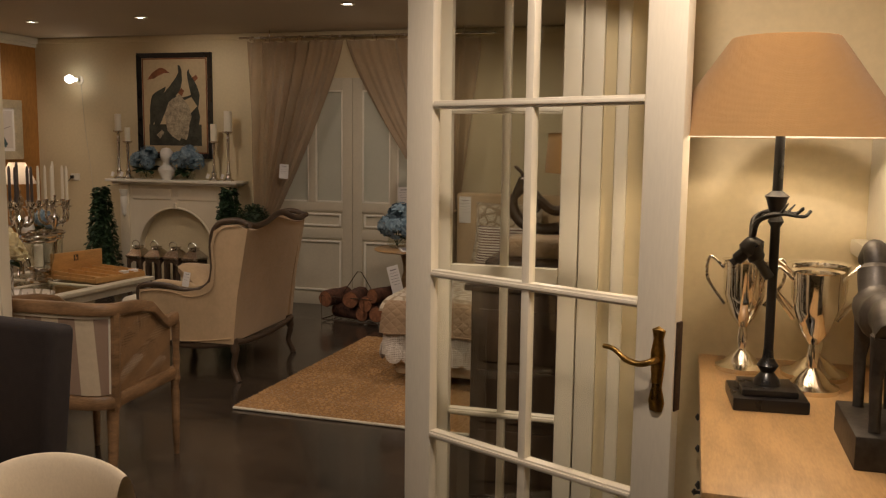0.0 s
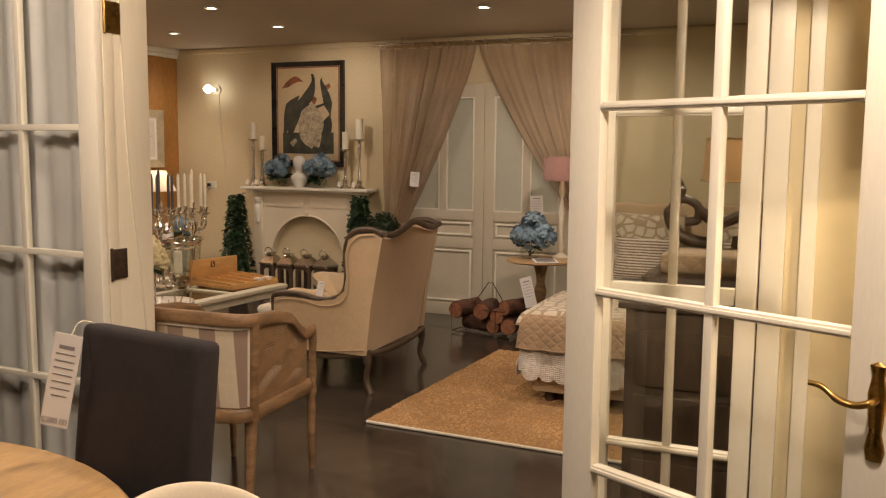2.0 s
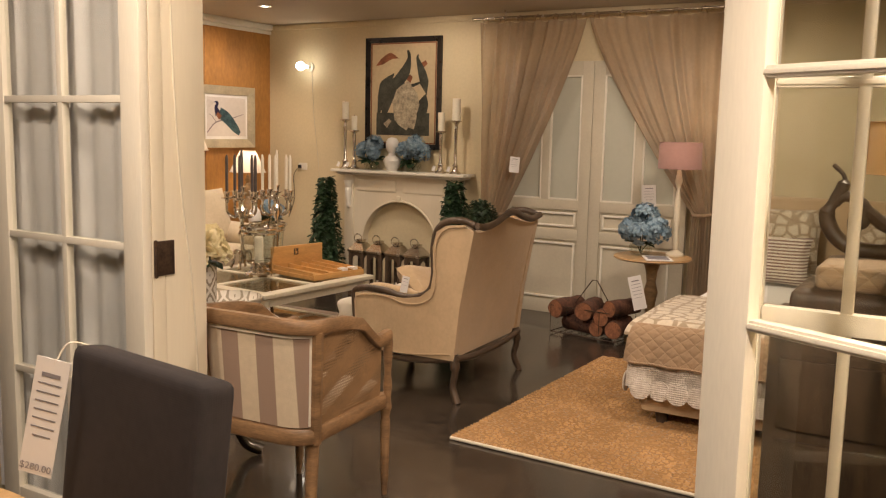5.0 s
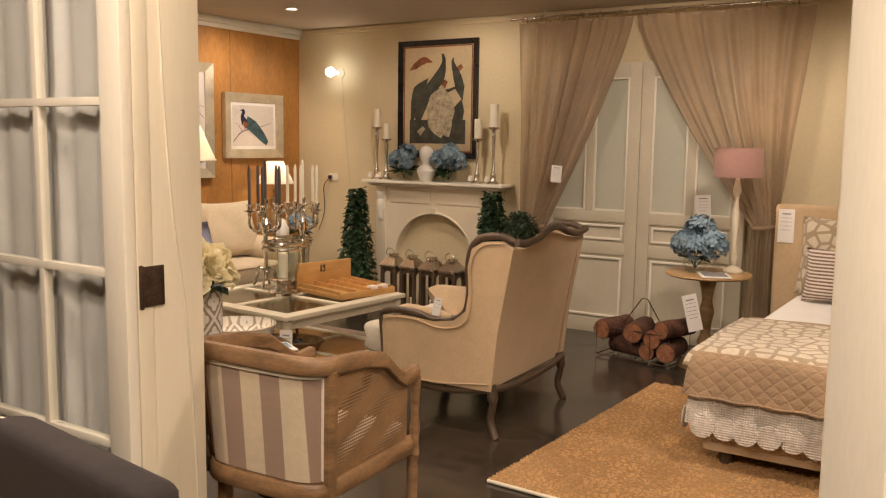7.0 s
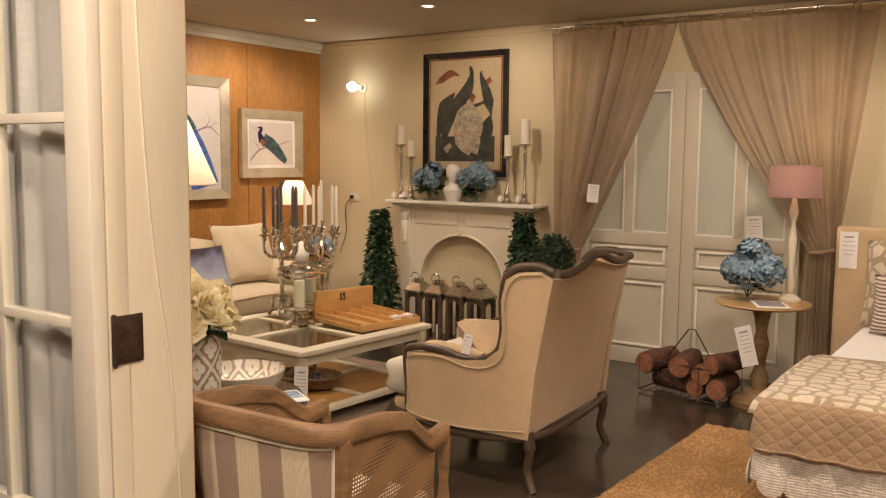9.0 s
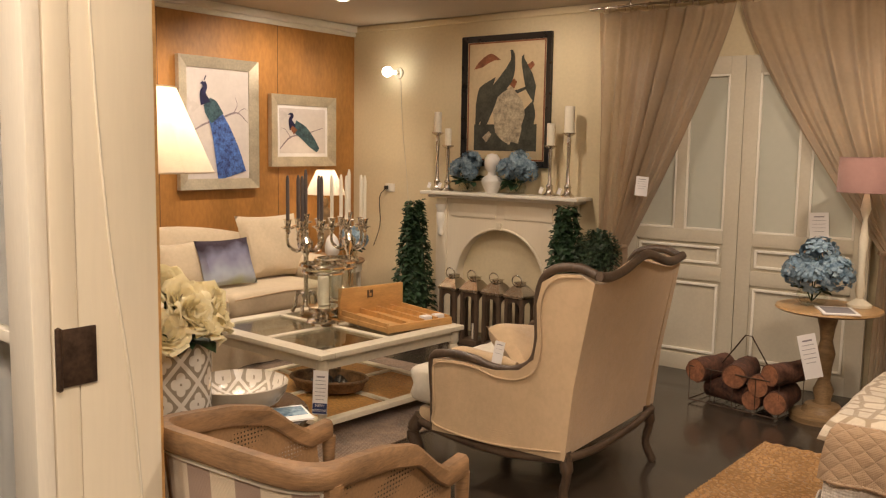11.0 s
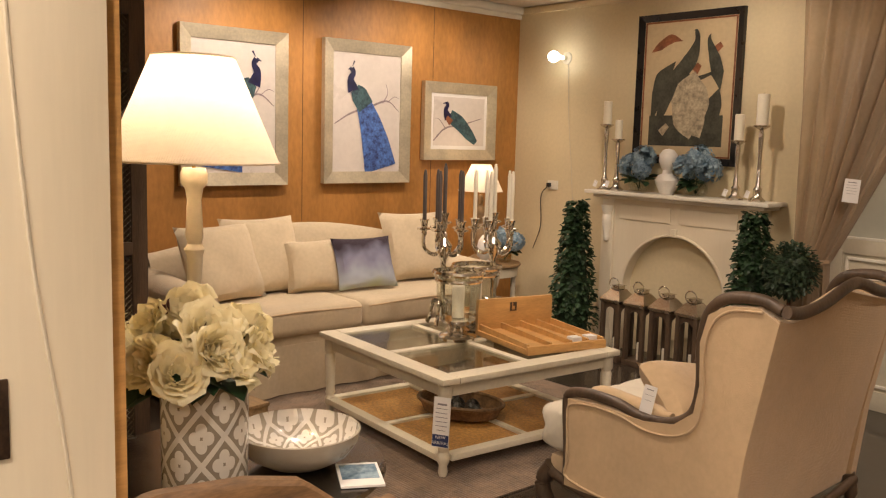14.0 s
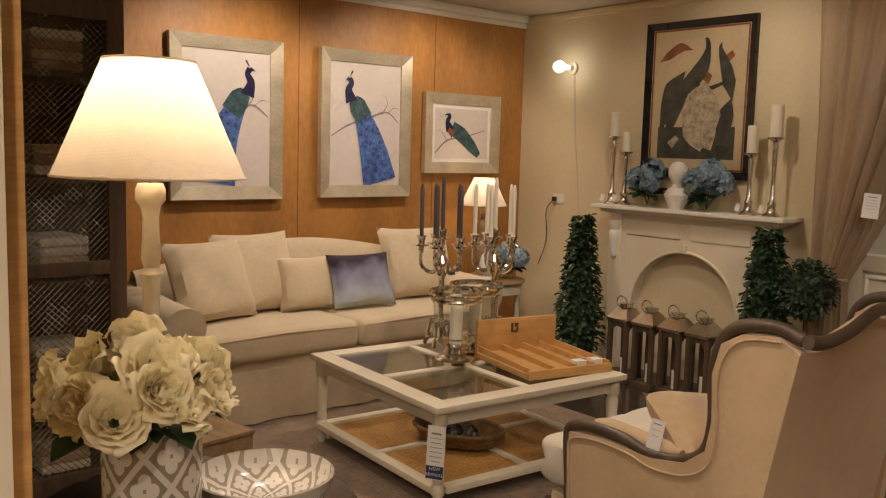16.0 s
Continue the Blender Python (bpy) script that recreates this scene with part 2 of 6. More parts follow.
M_BROWN = mat("dark_brown_wood", (0.09, 0.055, 0.033), 0.5, 0, 0.3, 5, 40, 0.2, (5, 5, 0.5))
M_WHITEW = mat("antique_white_wood", (0.74, 0.67, 0.52), 0.4, 0, 0.07, 5, 50, 0.1)
M_BLACKC = woven("charcoal_cover", (0.02, 0.014, 0.013), 0.004, 0.25, bump=0.06)
M_BLACKC.node_tree.nodes["Principled BSDF"].inputs["Sheen Weight"].default_value = 0.0
M_CHROME = mat("polished_nickel", (0.82, 0.79, 0.74), 0.1, 1.0, 0.06, 8, 50, 0.02)
M_STEEL = mat("brushed_steel", (0.6, 0.55, 0.48), 0.25, 1.0, 0.08, 8, 90, 0.03)
M_PEWTER = mat("dark_pewter", (0.2, 0.18, 0.16), 0.25, 1.0, 0.15, 8, 60, 0.05)
M_BRASS = mat("aged_brass", (0.42, 0.26, 0.08), 0.3, 1.0, 0.3, 20, 80, 0.1)
M_RUST = mat("rusty_iron", (0.075, 0.045, 0.028), 0.6, 0.6, 0.4, 30, 90, 0.3)
M_BLACK = mat("black_lacquer", (0.012, 0.011, 0.011), 0.3, 0, 0.2, 10, 60, 0.03)
M_BRONZE = mat("dark_bronze", (0.06, 0.052, 0.045), 0.45, 0.5, 0.3, 12, 60, 0.2)
M_SILVERF = mat("champagne_leaf_frame", (0.62, 0.55, 0.41), 0.35, 0.5, 0.15, 6, 60, 0.12)
M_PAPER = mat("print_paper", (0.66, 0.6, 0.55), 0.3, 0, 0.06, 2.5, 30, 0.0, coat=0.5)
M_CARD = mat("card_white", (0.8, 0.77, 0.74), 0.6, 0, 0.02, 5, 50, 0.0)
M_INK = mat("grey_ink", (0.25, 0.23, 0.24), 0.7, 0, 0.05, 5, 50, 0.0)
M_NAVY = mat("navy_print", (0.02, 0.035, 0.12), 0.5, 0, 0.1, 5, 50, 0.0)
M_WAX = mat("ivory_wax", (0.78, 0.72, 0.58), 0.4, 0, 0.03, 8, 40, 0.02)
M_WAXG = mat("grey_wax", (0.1, 0.085, 0.08), 0.4, 0, 0.1, 8, 40, 0.02)
M_PLASTER = mat("white_plaster", (0.75, 0.72, 0.66), 0.7, 0, 0.05, 10, 60, 0.1)
M_LEAF = mat("ivy_leaf", (0.022, 0.055, 0.018), 0.6, 0, 0.4, 20, 60, 0.1, dark=(0.007, 0.02, 0.007))
M_LEAFB = mat("boxwood_leaf", (0.035, 0.06, 0.028), 0.5, 0, 0.4, 20, 60, 0.1, dark=(0.012, 0.025, 0.012))
M_BLUEF = mat("blue_petal", (0.27, 0.36, 0.42), 0.75, 0, 0.35, 25, 80, 0.1, dark=(0.06, 0.13, 0.2))
M_CREAMF = mat("cream_petal", (0.88, 0.82, 0.6), 0.6, 0, 0.1, 14, 90, 0.05, dark=(0.8, 0.7, 0.42))
nt_ = M_CREAMF.node_tree
tl_, mx_ = nt_.nodes.new("ShaderNodeBsdfTranslucent"), nt_.nodes.new("ShaderNodeMixShader")
tl_.inputs[0].default_value, mx_.inputs[0].default_value = (0.86, 0.78, 0.5, 1), 0.35
nt_.links.new(nt_.nodes["Principled BSDF"].outputs[0], mx_.inputs[1])
nt_.links.new(tl_.outputs[0], mx_.inputs[2])
nt_.links.new(mx_.outputs[0], nt_.nodes["Material Output"].inputs[0])
M_WINE = mat("wine_petal", (0.12, 0.03, 0.02), 0.6, 0, 0.3, 20, 60, 0.1)
M_LOG = mat("log_bark", (0.1, 0.042, 0.024), 0.9, 0, 0.5, 14, 50, 0.8)
M_LOGEND = mat("log_end_grain", (0.25, 0.1, 0.045), 0.8, 0, 0.35, 20, 60, 0.3)
M_WICKER = mat("wicker", (0.2, 0.11, 0.05), 0.6, 0, 0.4, 30, 90, 0.5)
M_WHITEC = woven("white_sheet", (0.82, 0.79, 0.74), 0.003, 0.03)
M_QUILT = woven("taupe_quilt", (0.36, 0.24, 0.14), 0.006, 0.1)


def quilted(m, pitch):
    """Adds diamond stitching lines to a cloth, as relief."""
    nt = m.node_tree
    tc, sp = nt.nodes.new("ShaderNodeTexCoord"), nt.nodes.new("ShaderNodeSeparateXYZ")
    nt.links.new(tc.outputs["Object"], sp.inputs[0])

    def op(kind, a, c):
        n = nt.nodes.new("ShaderNodeMath")
        n.operation = kind
        for i, v in enumerate((a, c)):
            if isinstance(v, (int, float)):
                n.inputs[i].default_value = v
            else:
                nt.links.new(v, n.inputs[i])
        return n.outputs[0]
    yz = op("ADD", sp.outputs[1], sp.outputs[2])
    waves = [op("ABSOLUTE", op("SINE", op("MULTIPLY", op(k, sp.outputs[0], yz), math.pi / pitch), 0), 0) for k in ("ADD", "SUBTRACT")]
    height = op("POWER", op("MINIMUM", waves[0], waves[1]), 0.5)
    b, bp = nt.nodes["Principled BSDF"], nt.nodes.new("ShaderNodeBump")
    bp.inputs["Strength"].default_value, bp.inputs["Distance"].default_value = 0.5, 0.012
    nt.links.new(height, bp.inputs["Height"])
    nt.links.new(b.inputs["Normal"].links[0].from_socket, bp.inputs["Normal"])
    nt.links.new(bp.outputs[0], b.inputs["Normal"])
    return m


def leafy(m, scale, colour):
    """Lays rounded leaf shapes of a second colour over a cloth."""
    nt = m.node_tree
    b = nt.nodes["Principled BSDF"]
    base = b.inputs["Base Color"].links[0].from_socket
    tc, vo, r, mx = (nt.nodes.new(k) for k in ("ShaderNodeTexCoord", "ShaderNodeTexVoronoi", "ShaderNodeValToRGB", "ShaderNodeMix"))
    vo.feature, vo.inputs["Scale"].default_value, vo.inputs["Randomness"].default_value = "DISTANCE_TO_EDGE", scale, 0.7
    nt.links.new(tc.outputs["Object"], vo.inputs[0])
    r.color_ramp.elements[0].position, r.color_ramp.elements[1].position = 0.09, 0.13
    nt.links.new(vo.outputs["Distance"], r.inputs[0])
    mx.data_type = "RGBA"
    nt.links.new(r.outputs[0], mx.inputs["Factor"])
    mx.inputs["A"].default_value = (*colour, 1)
    nt.links.new(base, mx.inputs["B"])
    nt.links.new(mx.outputs["Result"], b.inputs["Base Color"])
    return m


quilted(M_QUILT, 0.075)
M_LACE = woven("lace_cotton", (0.72, 0.66, 0.58), 0.012, 0.12, 0.9, (0.45, 0.38, 0.3), 1.0)
M_CURT = sheer("sand_sheer", (0.52, 0.38, 0.25), 0.32)
M_DRAPE = woven("grey_white_drape", (0.7, 0.68, 0.66), 0.003, 0.06)
M_SHADE = cloth_shade("ivory_shade", (0.82, 0.72, 0.6), 0.3)
M_SHADEL = cloth_shade("tan_linen_shade", (0.46, 0.27, 0.11), 0.25)
M_SHADEP = cloth_shade("dusty_pink_shade", (0.3, 0.17, 0.15), 0.12)
M_BULB = glow("lit_bulb", (1, 0.85, 0.6), 40)
M_GLOBE = glow("lit_globe", (1, 0.93, 0.82), 16)
M_SPOTG = glow("lit_downlight", (1, 0.9, 0.75), 25)
M_GLASS = glass("window_glass", (0.96, 0.97, 0.95))
M_GLASSG = glass("clear_table_glass", (0.86, 0.88, 0.84), 0.0, 0.8)
M_CANE = cane("cane_weave", (0.26, 0.15, 0.07))
M_CANEG = mat("cane_shelf", (0.52, 0.27, 0.08), 0.5, 0, 0.3, 60, 150, 0.5)
M_STRIPE = banded("striped_linen", (0.6, 0.49, 0.34), (0.3, 0.2, 0.14), "X", 0.17)
M_TICK = banded("ticking_stripe", (0.7, 0.62, 0.52), (0.2, 0.12, 0.1), "Z", 0.022)
M_TRELLIS = trellis("trellis_vase", 6, 8, (0.72, 0.68, 0.6), (0.3, 0.26, 0.2))
M_TRELLISB = trellis("trellis_bowl", 9, 13, (0.74, 0.7, 0.64), (0.36, 0.32, 0.26), True)
M_TAUPEG = mat("taupe_glaze", (0.4, 0.35, 0.27), 0.3, 0, 0.06, 5, 40, 0.03, coat=0.3)
M_PEACOCK = mat("peacock_blue", (0.07, 0.15, 0.4), 0.4, 0, 0.8, 30, 80, 0.0, dark=(0.02, 0.02, 0.09))
M_PEAGREEN = mat("peacock_green", (0.045, 0.09, 0.1), 0.4, 0, 0.8, 25, 80, 0.0, dark=(0.01, 0.025, 0.04))
M_PEADARK = mat("peacock_dark", (0.012, 0.012, 0.06), 0.4, 0, 0.3, 25, 80, 0.0)
M_BRANCH = mat("painted_branch", (0.3, 0.24, 0.25), 0.5, 0, 0.3, 20, 60, 0.0)
M_VINT = mat("vintage_paper", (0.55, 0.44, 0.27), 0.4, 0, 0.1, 3, 30, 0.0)
M_VDARK = mat("vintage_green_black", (0.05, 0.055, 0.04), 0.4, 0, 0.6, 12, 60, 0.0, dark=(0.02, 0.02, 0.018))
M_VPALE = mat("vintage_white_feather", (0.42, 0.36, 0.25), 0.4, 0, 0.4, 25, 60, 0.0, dark=(0.2, 0.17, 0.12))
M_VRED = mat("vintage_rust", (0.25, 0.09, 0.04), 0.4, 0, 0.3, 20, 60, 0.0)
M_VELVET = blend_cloth("ombre_velvet")
M_DAMASK = woven("leaf_damask", (0.62, 0.53, 0.4), 0.004, 0.12, 0.9, None, 0.4)
leafy(M_JUTE, 30, (0.3, 0.165, 0.06))
leafy(M_DAMASK, 12, (0.34, 0.26, 0.17))
M_WIRE = mat("cable_white", (0.6, 0.54, 0.42), 0.5, 0, 0.05, 9, 50, 0)

# ---- shaping helpers ----


def part(name, bm, material, parent=None, label="", crease=0.7):
    me = bpy.data.meshes.new(name)
    bmesh.ops.recalc_face_normals(bm, faces=bm.faces)
    bm.to_mesh(me)
    bm.free()
    for p in me.polygons:
        p.use_smooth = True
    me.set_sharp_from_angle(angle=crease)
    me.materials.append(material)
    ob = new(name, me)
    if parent:
        ob.parent = parent
    return tagged(ob, label)


def thing(name, at, label, category, rz=0, group="", kind=""):
    ob = new(name)
    ob.empty_display_size = 0.1
    ob.matrix_world = pose(*at, 0, 0, rz)
    return tagged(ob, label, category, group, kind)


def box(bm, c, s, bev=0.0, m=None, seg=2):
    """Box of centre c and size s, with eased edges, turned by m about its centre."""
    r = bmesh.ops.create_cube(bm, size=1.0)
    vs = r["verts"]
    t = Matrix.Translation(c) @ (m or Matrix()) @ Matrix.Diagonal((*s, 1))
    bmesh.ops.transform(bm, matrix=t, verts=vs)
    if bev:
        es = list({e for v in vs for e in v.link_edges})
        bmesh.ops.bevel(bm, geom=es, offset=bev, segments=seg, affect="EDGES", profile=0.6)
    return bm


def boxes(*items):
    bm = bmesh.new()
    for it in items:
        box(bm, *it)
    return bm


def lathe(bm, prof, at=(0, 0, 0), seg=24, m=None, caps=True):
    """A turned shape: profile of (radius, height)."""
    rings = []
    for r, z in prof:
        rings.append([bm.verts.new((m or Matrix()) @ Vector((r * math.cos(2 * math.pi * i / seg), r * math.sin(2 * math.pi * i / seg), z)) + Vector(at)) for i in range(seg)])
    for a, b in zip(rings, rings[1:]):
        for i in range(seg):
            bm.faces.new((a[i], a[(i + 1) % seg], b[(i + 1) % seg], b[i]))
    for k, flip in ((0, True), (-1, False)):
        if caps and prof[k][0] > 0.0015:
            bm.faces.new(rings[k][::-1] if flip else rings[k])
    return bm


def turned(prof, at=(0, 0, 0), seg=24, caps=True):
    return lathe(bmesh.new(), prof, at, seg, None, caps)


def tube(bm, pts, r, seg=8):
    """A round bar along points; r one radius or one for each point."""
    pts = [Vector(p) for p in pts]
    rs = r if isinstance(r, (list, tuple)) else [r] * len(pts)
    rings, up = [], Vector((0.13, 0.21, 0.97))
    for i, p in enumerate(pts):
        t = (pts[min(i + 1, len(pts) - 1)] - pts[max(i - 1, 0)]).normalized()
        a = t.cross(up)
        if a.length < 0.05:
            a = t.cross(Vector((1, 0, 0)))
        a.normalize()
        b = t.cross(a)
        rings.append([bm.verts.new(p + rs[i] * (a * math.cos(2 * math.pi * k / seg) + b * math.sin(2 * math.pi * k / seg))) for k in range(seg)])
    for a, b in zip(rings, rings[1:]):
        for k in range(seg):
            bm.faces.new((a[k], a[(k + 1) % seg], b[(k + 1) % seg], b[k]))
    bm.faces.new(rings[0][::-1])
    bm.faces.new(rings[-1])
    return bm


def bar(pts, r, seg=8):
    return tube(bmesh.new(), pts, r, seg)


def smooth_line(pts, n=6):
    """Catmull-Rom points through pts."""
    p = [Vector(q) for q in pts]
    p = [2 * p[0] - p[1], *p, 2 * p[-1] - p[-2]]
    out = []
    for i in range(1, len(p) - 2):
        for k in range(n):
            t = k / n
            out.append(0.5 * (2 * p[i] + (p[i + 1] - p[i - 1]) * t + (2 * p[i - 1] - 5 * p[i] + 4 * p[i + 1] - p[i + 2]) * t * t + (3 * p[i] - p[i - 1] - 3 * p[i + 1] + p[i + 2]) * t ** 3))
    return out + [p[-2]]


def surface(fn, nu, nv, thick=0.0):
    """A sheet fn(u, v), u and v from 0 to 1, thickened if asked."""
    bm = bmesh.new()
    g = [[bm.verts.new(fn(i / nu, j / nv)) for j in range(nv + 1)] for i in range(nu + 1)]
    for i in range(nu):
        for j in range(nv):
            bm.faces.new((g[i][j], g[i + 1][j], g[i + 1][j + 1], g[i][j + 1]))
    if thick:
        bmesh.ops.recalc_face_normals(bm, faces=bm.faces)
        bmesh.ops.solidify(bm, geom=list(bm.faces), thickness=thick)
    return bm


def outline(pts, depth, m):
    """A flat shape from a 2D outline (x, z), given depth, and placed by m."""
    bm = bmesh.new()
    f = bm.faces.new([bm.verts.new((x, 0, z)) for x, z in pts])
    r = bmesh.ops.extrude_face_region(bm, geom=[f])
    bmesh.ops.translate(bm, vec=(0, depth, 0), verts=[v for v in r["geom"] if isinstance(v, bmesh.types.BMVert)])
    bmesh.ops.transform(bm, matrix=m, verts=bm.verts)
    return bm


def pillow(w, h, d, m=None, seed=0):
    """A soft stuffed cushion, w by h, d thick, lying in xz about its centre."""
    rng = random.Random(seed)
    ph = rng.random() * 6
    bm = bmesh.new()
    n = 14
    for side in (-1, 1):
        g = []
        for i in range(n + 1):
            row = []
            for j in range(n + 1):
                u, v = 2 * i / n - 1, 2 * j / n - 1
                k = ((1 - u ** 4) * (1 - v ** 4)) ** 0.45
                pin = 1 - 0.07 * (1 - abs(u) ** 2 * 1.0) * abs(v) ** 3
                pin2 = 1 - 0.07 * (1 - abs(v) ** 2 * 1.0) * abs(u) ** 3
                y = side * d / 2 * k * (1 + 0.07 * math.sin(5 * u + ph) * math.cos(4 * v + ph))
                row.append(bm.verts.new((u * w / 2 * pin2, y, v * h / 2 * pin)))
            g.append(row)
        for i in range(n):
            for j in range(n):
                bm.faces.new((g[i][j], g[i + 1][j], g[i + 1][j + 1], g[i][j + 1]))
    bmesh.ops.remove_doubles(bm, verts=bm.verts, dist=0.0005)
    if m:
        bmesh.ops.transform(bm, matrix=m, verts=bm.verts)
    return bm


def setting(name, bm, material, label="", category=""):
    return tagged(part(name, bm, material), label, category, kind="structure")


def tag_card(at, h=0.16, w=0.075, rz=0, tilt=0, navy=False, lines=7, sign=True):
    """A swing tag of card with lines of small print."""
    t = thing("price_tag", at, "white card price tag hanging with small grey print", "tag", rz)
    mm = pose(0, 0, 0, 0, tilt, 0)
    part("card", boxes(((mm @ Vector((0, 0, -h / 2))), (w, 0.002, h), 0, mm)), M_CARD, t)
    bm = bmesh.new()
    for k in range(lines):
        ww = w * (0.55 if k in (0, lines - 1) else 0.7)
        box(bm, mm @ Vector((0, -0.0018, -h * (0.14 + 0.6 * k / lines))), (ww, 0.0008, h * (0.011 if k else 0.035)), 0, mm)
    part("print", bm, M_INK, t, "grey lines of small print")
    if navy:
        part("navy_band", boxes((mm @ Vector((0, -0.0018, -h * 0.86)), (w * 0.96, 0.001, h * 0.24), 0, mm)), M_NAVY, t, "navy corner with white words")
        for word, k in (("NEW", 0.82), ("ARRIVAL", 0.93)):
            cu = bpy.data.curves.new("word", "FONT")
            cu.body, cu.size, cu.align_x = word, h * 0.09, "CENTER"
            ob = new("word", cu)
            ob.data.materials.append(M_CARD)
            ob.parent = t
            ob.matrix_local = mm @ pose(0, -0.0035, -h * k, 90, 0, 0)
    return t

# ---- structure ----
H = 2.7
setting("floor", boxes(((3.9, -4.75, -0.05), (8.2, 10.1, 0.1))), M_FLOOR, "dark polished concrete floor with a dull shine", "floor")
setting("ceiling", boxes(((3.9, -4.75, H + 0.05), (8.2, 10.1, 0.1))), M_CEIL, "plain painted plaster ceiling", "ceiling")
setting("wall_west", boxes(((-0.05, -4.75, H / 2), (0.1, 9.9, H))), M_ORANGE, "ochre orange painted panel wall with seams", "wall")
setting("wall_north", boxes(((3.95, 0.05, H / 2), (8.1, 0.1, H))), M_CREAM, "cream painted plaster wall", "wall")
setting("wall_east", boxes(((7.95, -2.5, H / 2), (0.1, 5.0, H))), M_CREAM, "cream painted plaster wall", "wall")
setting("wall_east_shop", boxes(((7.62, -7.35, H / 2), (0.1, 4.7, H))), M_CREAM, "cream painted plaster wall", "wall")
setting("wall_south", boxes(((3.95, -9.75, H / 2), (8.1, 0.1, H))), M_CREAM, "cream painted plaster wall", "wall")
for k, y in enumerate((-0.96, -2.16, -3.36)):
    setting("panel_seam", boxes(((0.001, y, H / 2), (0.003, 0.003, H))), M_BROWN, "narrow seam between wall panels")
setting("cornice", boxes(((0.03, -2.5, H - 0.03), (0.06, 5, 0.06), 0.015), ((0.012, -2.5, H - 0.08), (0.024, 5, 0.04), 0.008)), M_TRIM, "white moulded cornice")
setting("cornice", boxes(((4.0, -0.012, H - 0.035), (7.9, 0.024, 0.05), 0.008)), M_CREAM, "thin cream cornice")
# partition with the doorway, 4.07 to 6.12
setting("wall_partition_west", boxes(((2.0, -5.1, H / 2), (4.0, 0.18, H))), M_CREAM, "cream partition wall beside the doorway", "wall")
setting("door_jamb", boxes(((4.04, -5.105, H / 2), (0.09, 0.2, H), 0.006), ((4.065, -5.235, H / 2), (0.044, 0.058, H), 0.006)), M_JAMB, "cream painted timber door jamb", "jamb")
setting("trim", boxes(((3.9, -4.985, H / 2), (0.29, 0.028, H), 0.003)), M_BOX, "raw tan timber board beside the jamb")
setting("door_jamb_east", boxes(((6.032, -5.1, H / 2), (0.03, 0.16, H), 0.004)), M_JAMB, "cream painted timber door jamb", "jamb")
setting("wall_partition_east", boxes(((7.085, -4.98, H / 2), (0.99, 0.12, H)), ((6.315, -5.06, 2.585), (0.53, 0.08, 0.23))), M_CREAM, "cream wall beside the side window", "wall")
setting("trim_post", boxes(((6.62, -5.06, H / 2), (0.07, 0.045, H), 0.006), ((6.72, -5.055, H / 2), (0.045, 0.035, H), 0.006)), M_DOORW, "white moulded post beside the side window")


def glazed_leaf(name, at, rz, label, width=0.86, rows=(0.646, 1.187, 1.73), handle_side=0, kind_name="french_door", st=0.1):
    """A glazed leaf, two panes wide; x runs from the hinge."""
    t = thing(name, at, label, "door", rz)
    hgt = 2.42
    bars = [((st / 2, 0, hgt / 2), (st, 0.04, hgt), 0.006), ((width - st / 2, 0, hgt / 2), (st, 0.04, hgt), 0.006)]
    for b in bars:
        part("stile", boxes(b), M_DOORW, t)
    part("bottom_rail", boxes(((width / 2, 0, 0.06), (width - 2 * st, 0.038, 0.12), 0.005)), M_DOORW, t)
    part("top_rail", boxes(((width / 2, 0, hgt - 0.06), (width - 2 * st, 0.038, 0.12), 0.005)), M_DOORW, t)
    for z in rows:
        part("glazing_bar", boxes(((width / 2, 0, z), (width - 2 * st, 0.034, 0.026), 0.004), ((width / 2, -0.006, z), (width - 2 * st, 0.034, 0.012), 0.003)), M_DOORW, t)
    zs = (0.12, *rows, hgt - 0.12)
    part("mullion", boxes(((width / 2, 0, hgt / 2), (0.028, 0.032, hgt - 0.24), 0.004)), M_DOORW, t)
    for a, b in zip(zs, zs[1:]):
        for x in (0.25, 0.75):
            cx = st + (width - 2 * st) * x
            p = part("pane", boxes(((cx, 0.004, (a + b) / 2), ((width - 2 * st) / 2 - 0.02, 0.004, b - a - 0.02))), M_GLASS, t, "clear glass pane")
            p.visible_shadow = False
    return t


right_leaf = glazed_leaf("french_door", (6.061, -5.392, 0.01), -26, "open white glazed french door with brass handle", width=0.985, st=0.115)
plate = part("handle_plate", turned([(0.0, 0.0), (0.018, 0.004), (0.024, 0.03), (0.015, 0.07), (0.02, 0.12), (0.022, 0.16), (0.014, 0.2), (0.02, 0.225), (0, 0.235)], (0, 0, 0), 16), M_BRASS, right_leaf, "aged brass handle plate")
plate.matrix_local = pose(0.94, -0.022, 0.9) @ Matrix.Diagonal((1, 0.35, 1, 1))
part("handle", bar(smooth_line([(0.94, -0.02, 1.045), (0.94, -0.06, 1.045), (0.91, -0.065, 1.035), (0.87, -0.065, 1.04), (0.83, -0.065, 1.063), (0.8, -0.065, 1.066)]), [0.009] * 20 + [0.007] * 11, 10), M_BRASS, right_leaf, "curved brass lever handle")
part("lock_plate", boxes(((0.987, 0, 1.03), (0.006, 0.028, 0.24), 0.001)), M_RUST, right_leaf, "dark iron lock plate")
part("closer", boxes(((0.92, -0.03, 2.2), (0.05, 0.03, 0.06), 0.01)), M_STEEL, right_leaf)

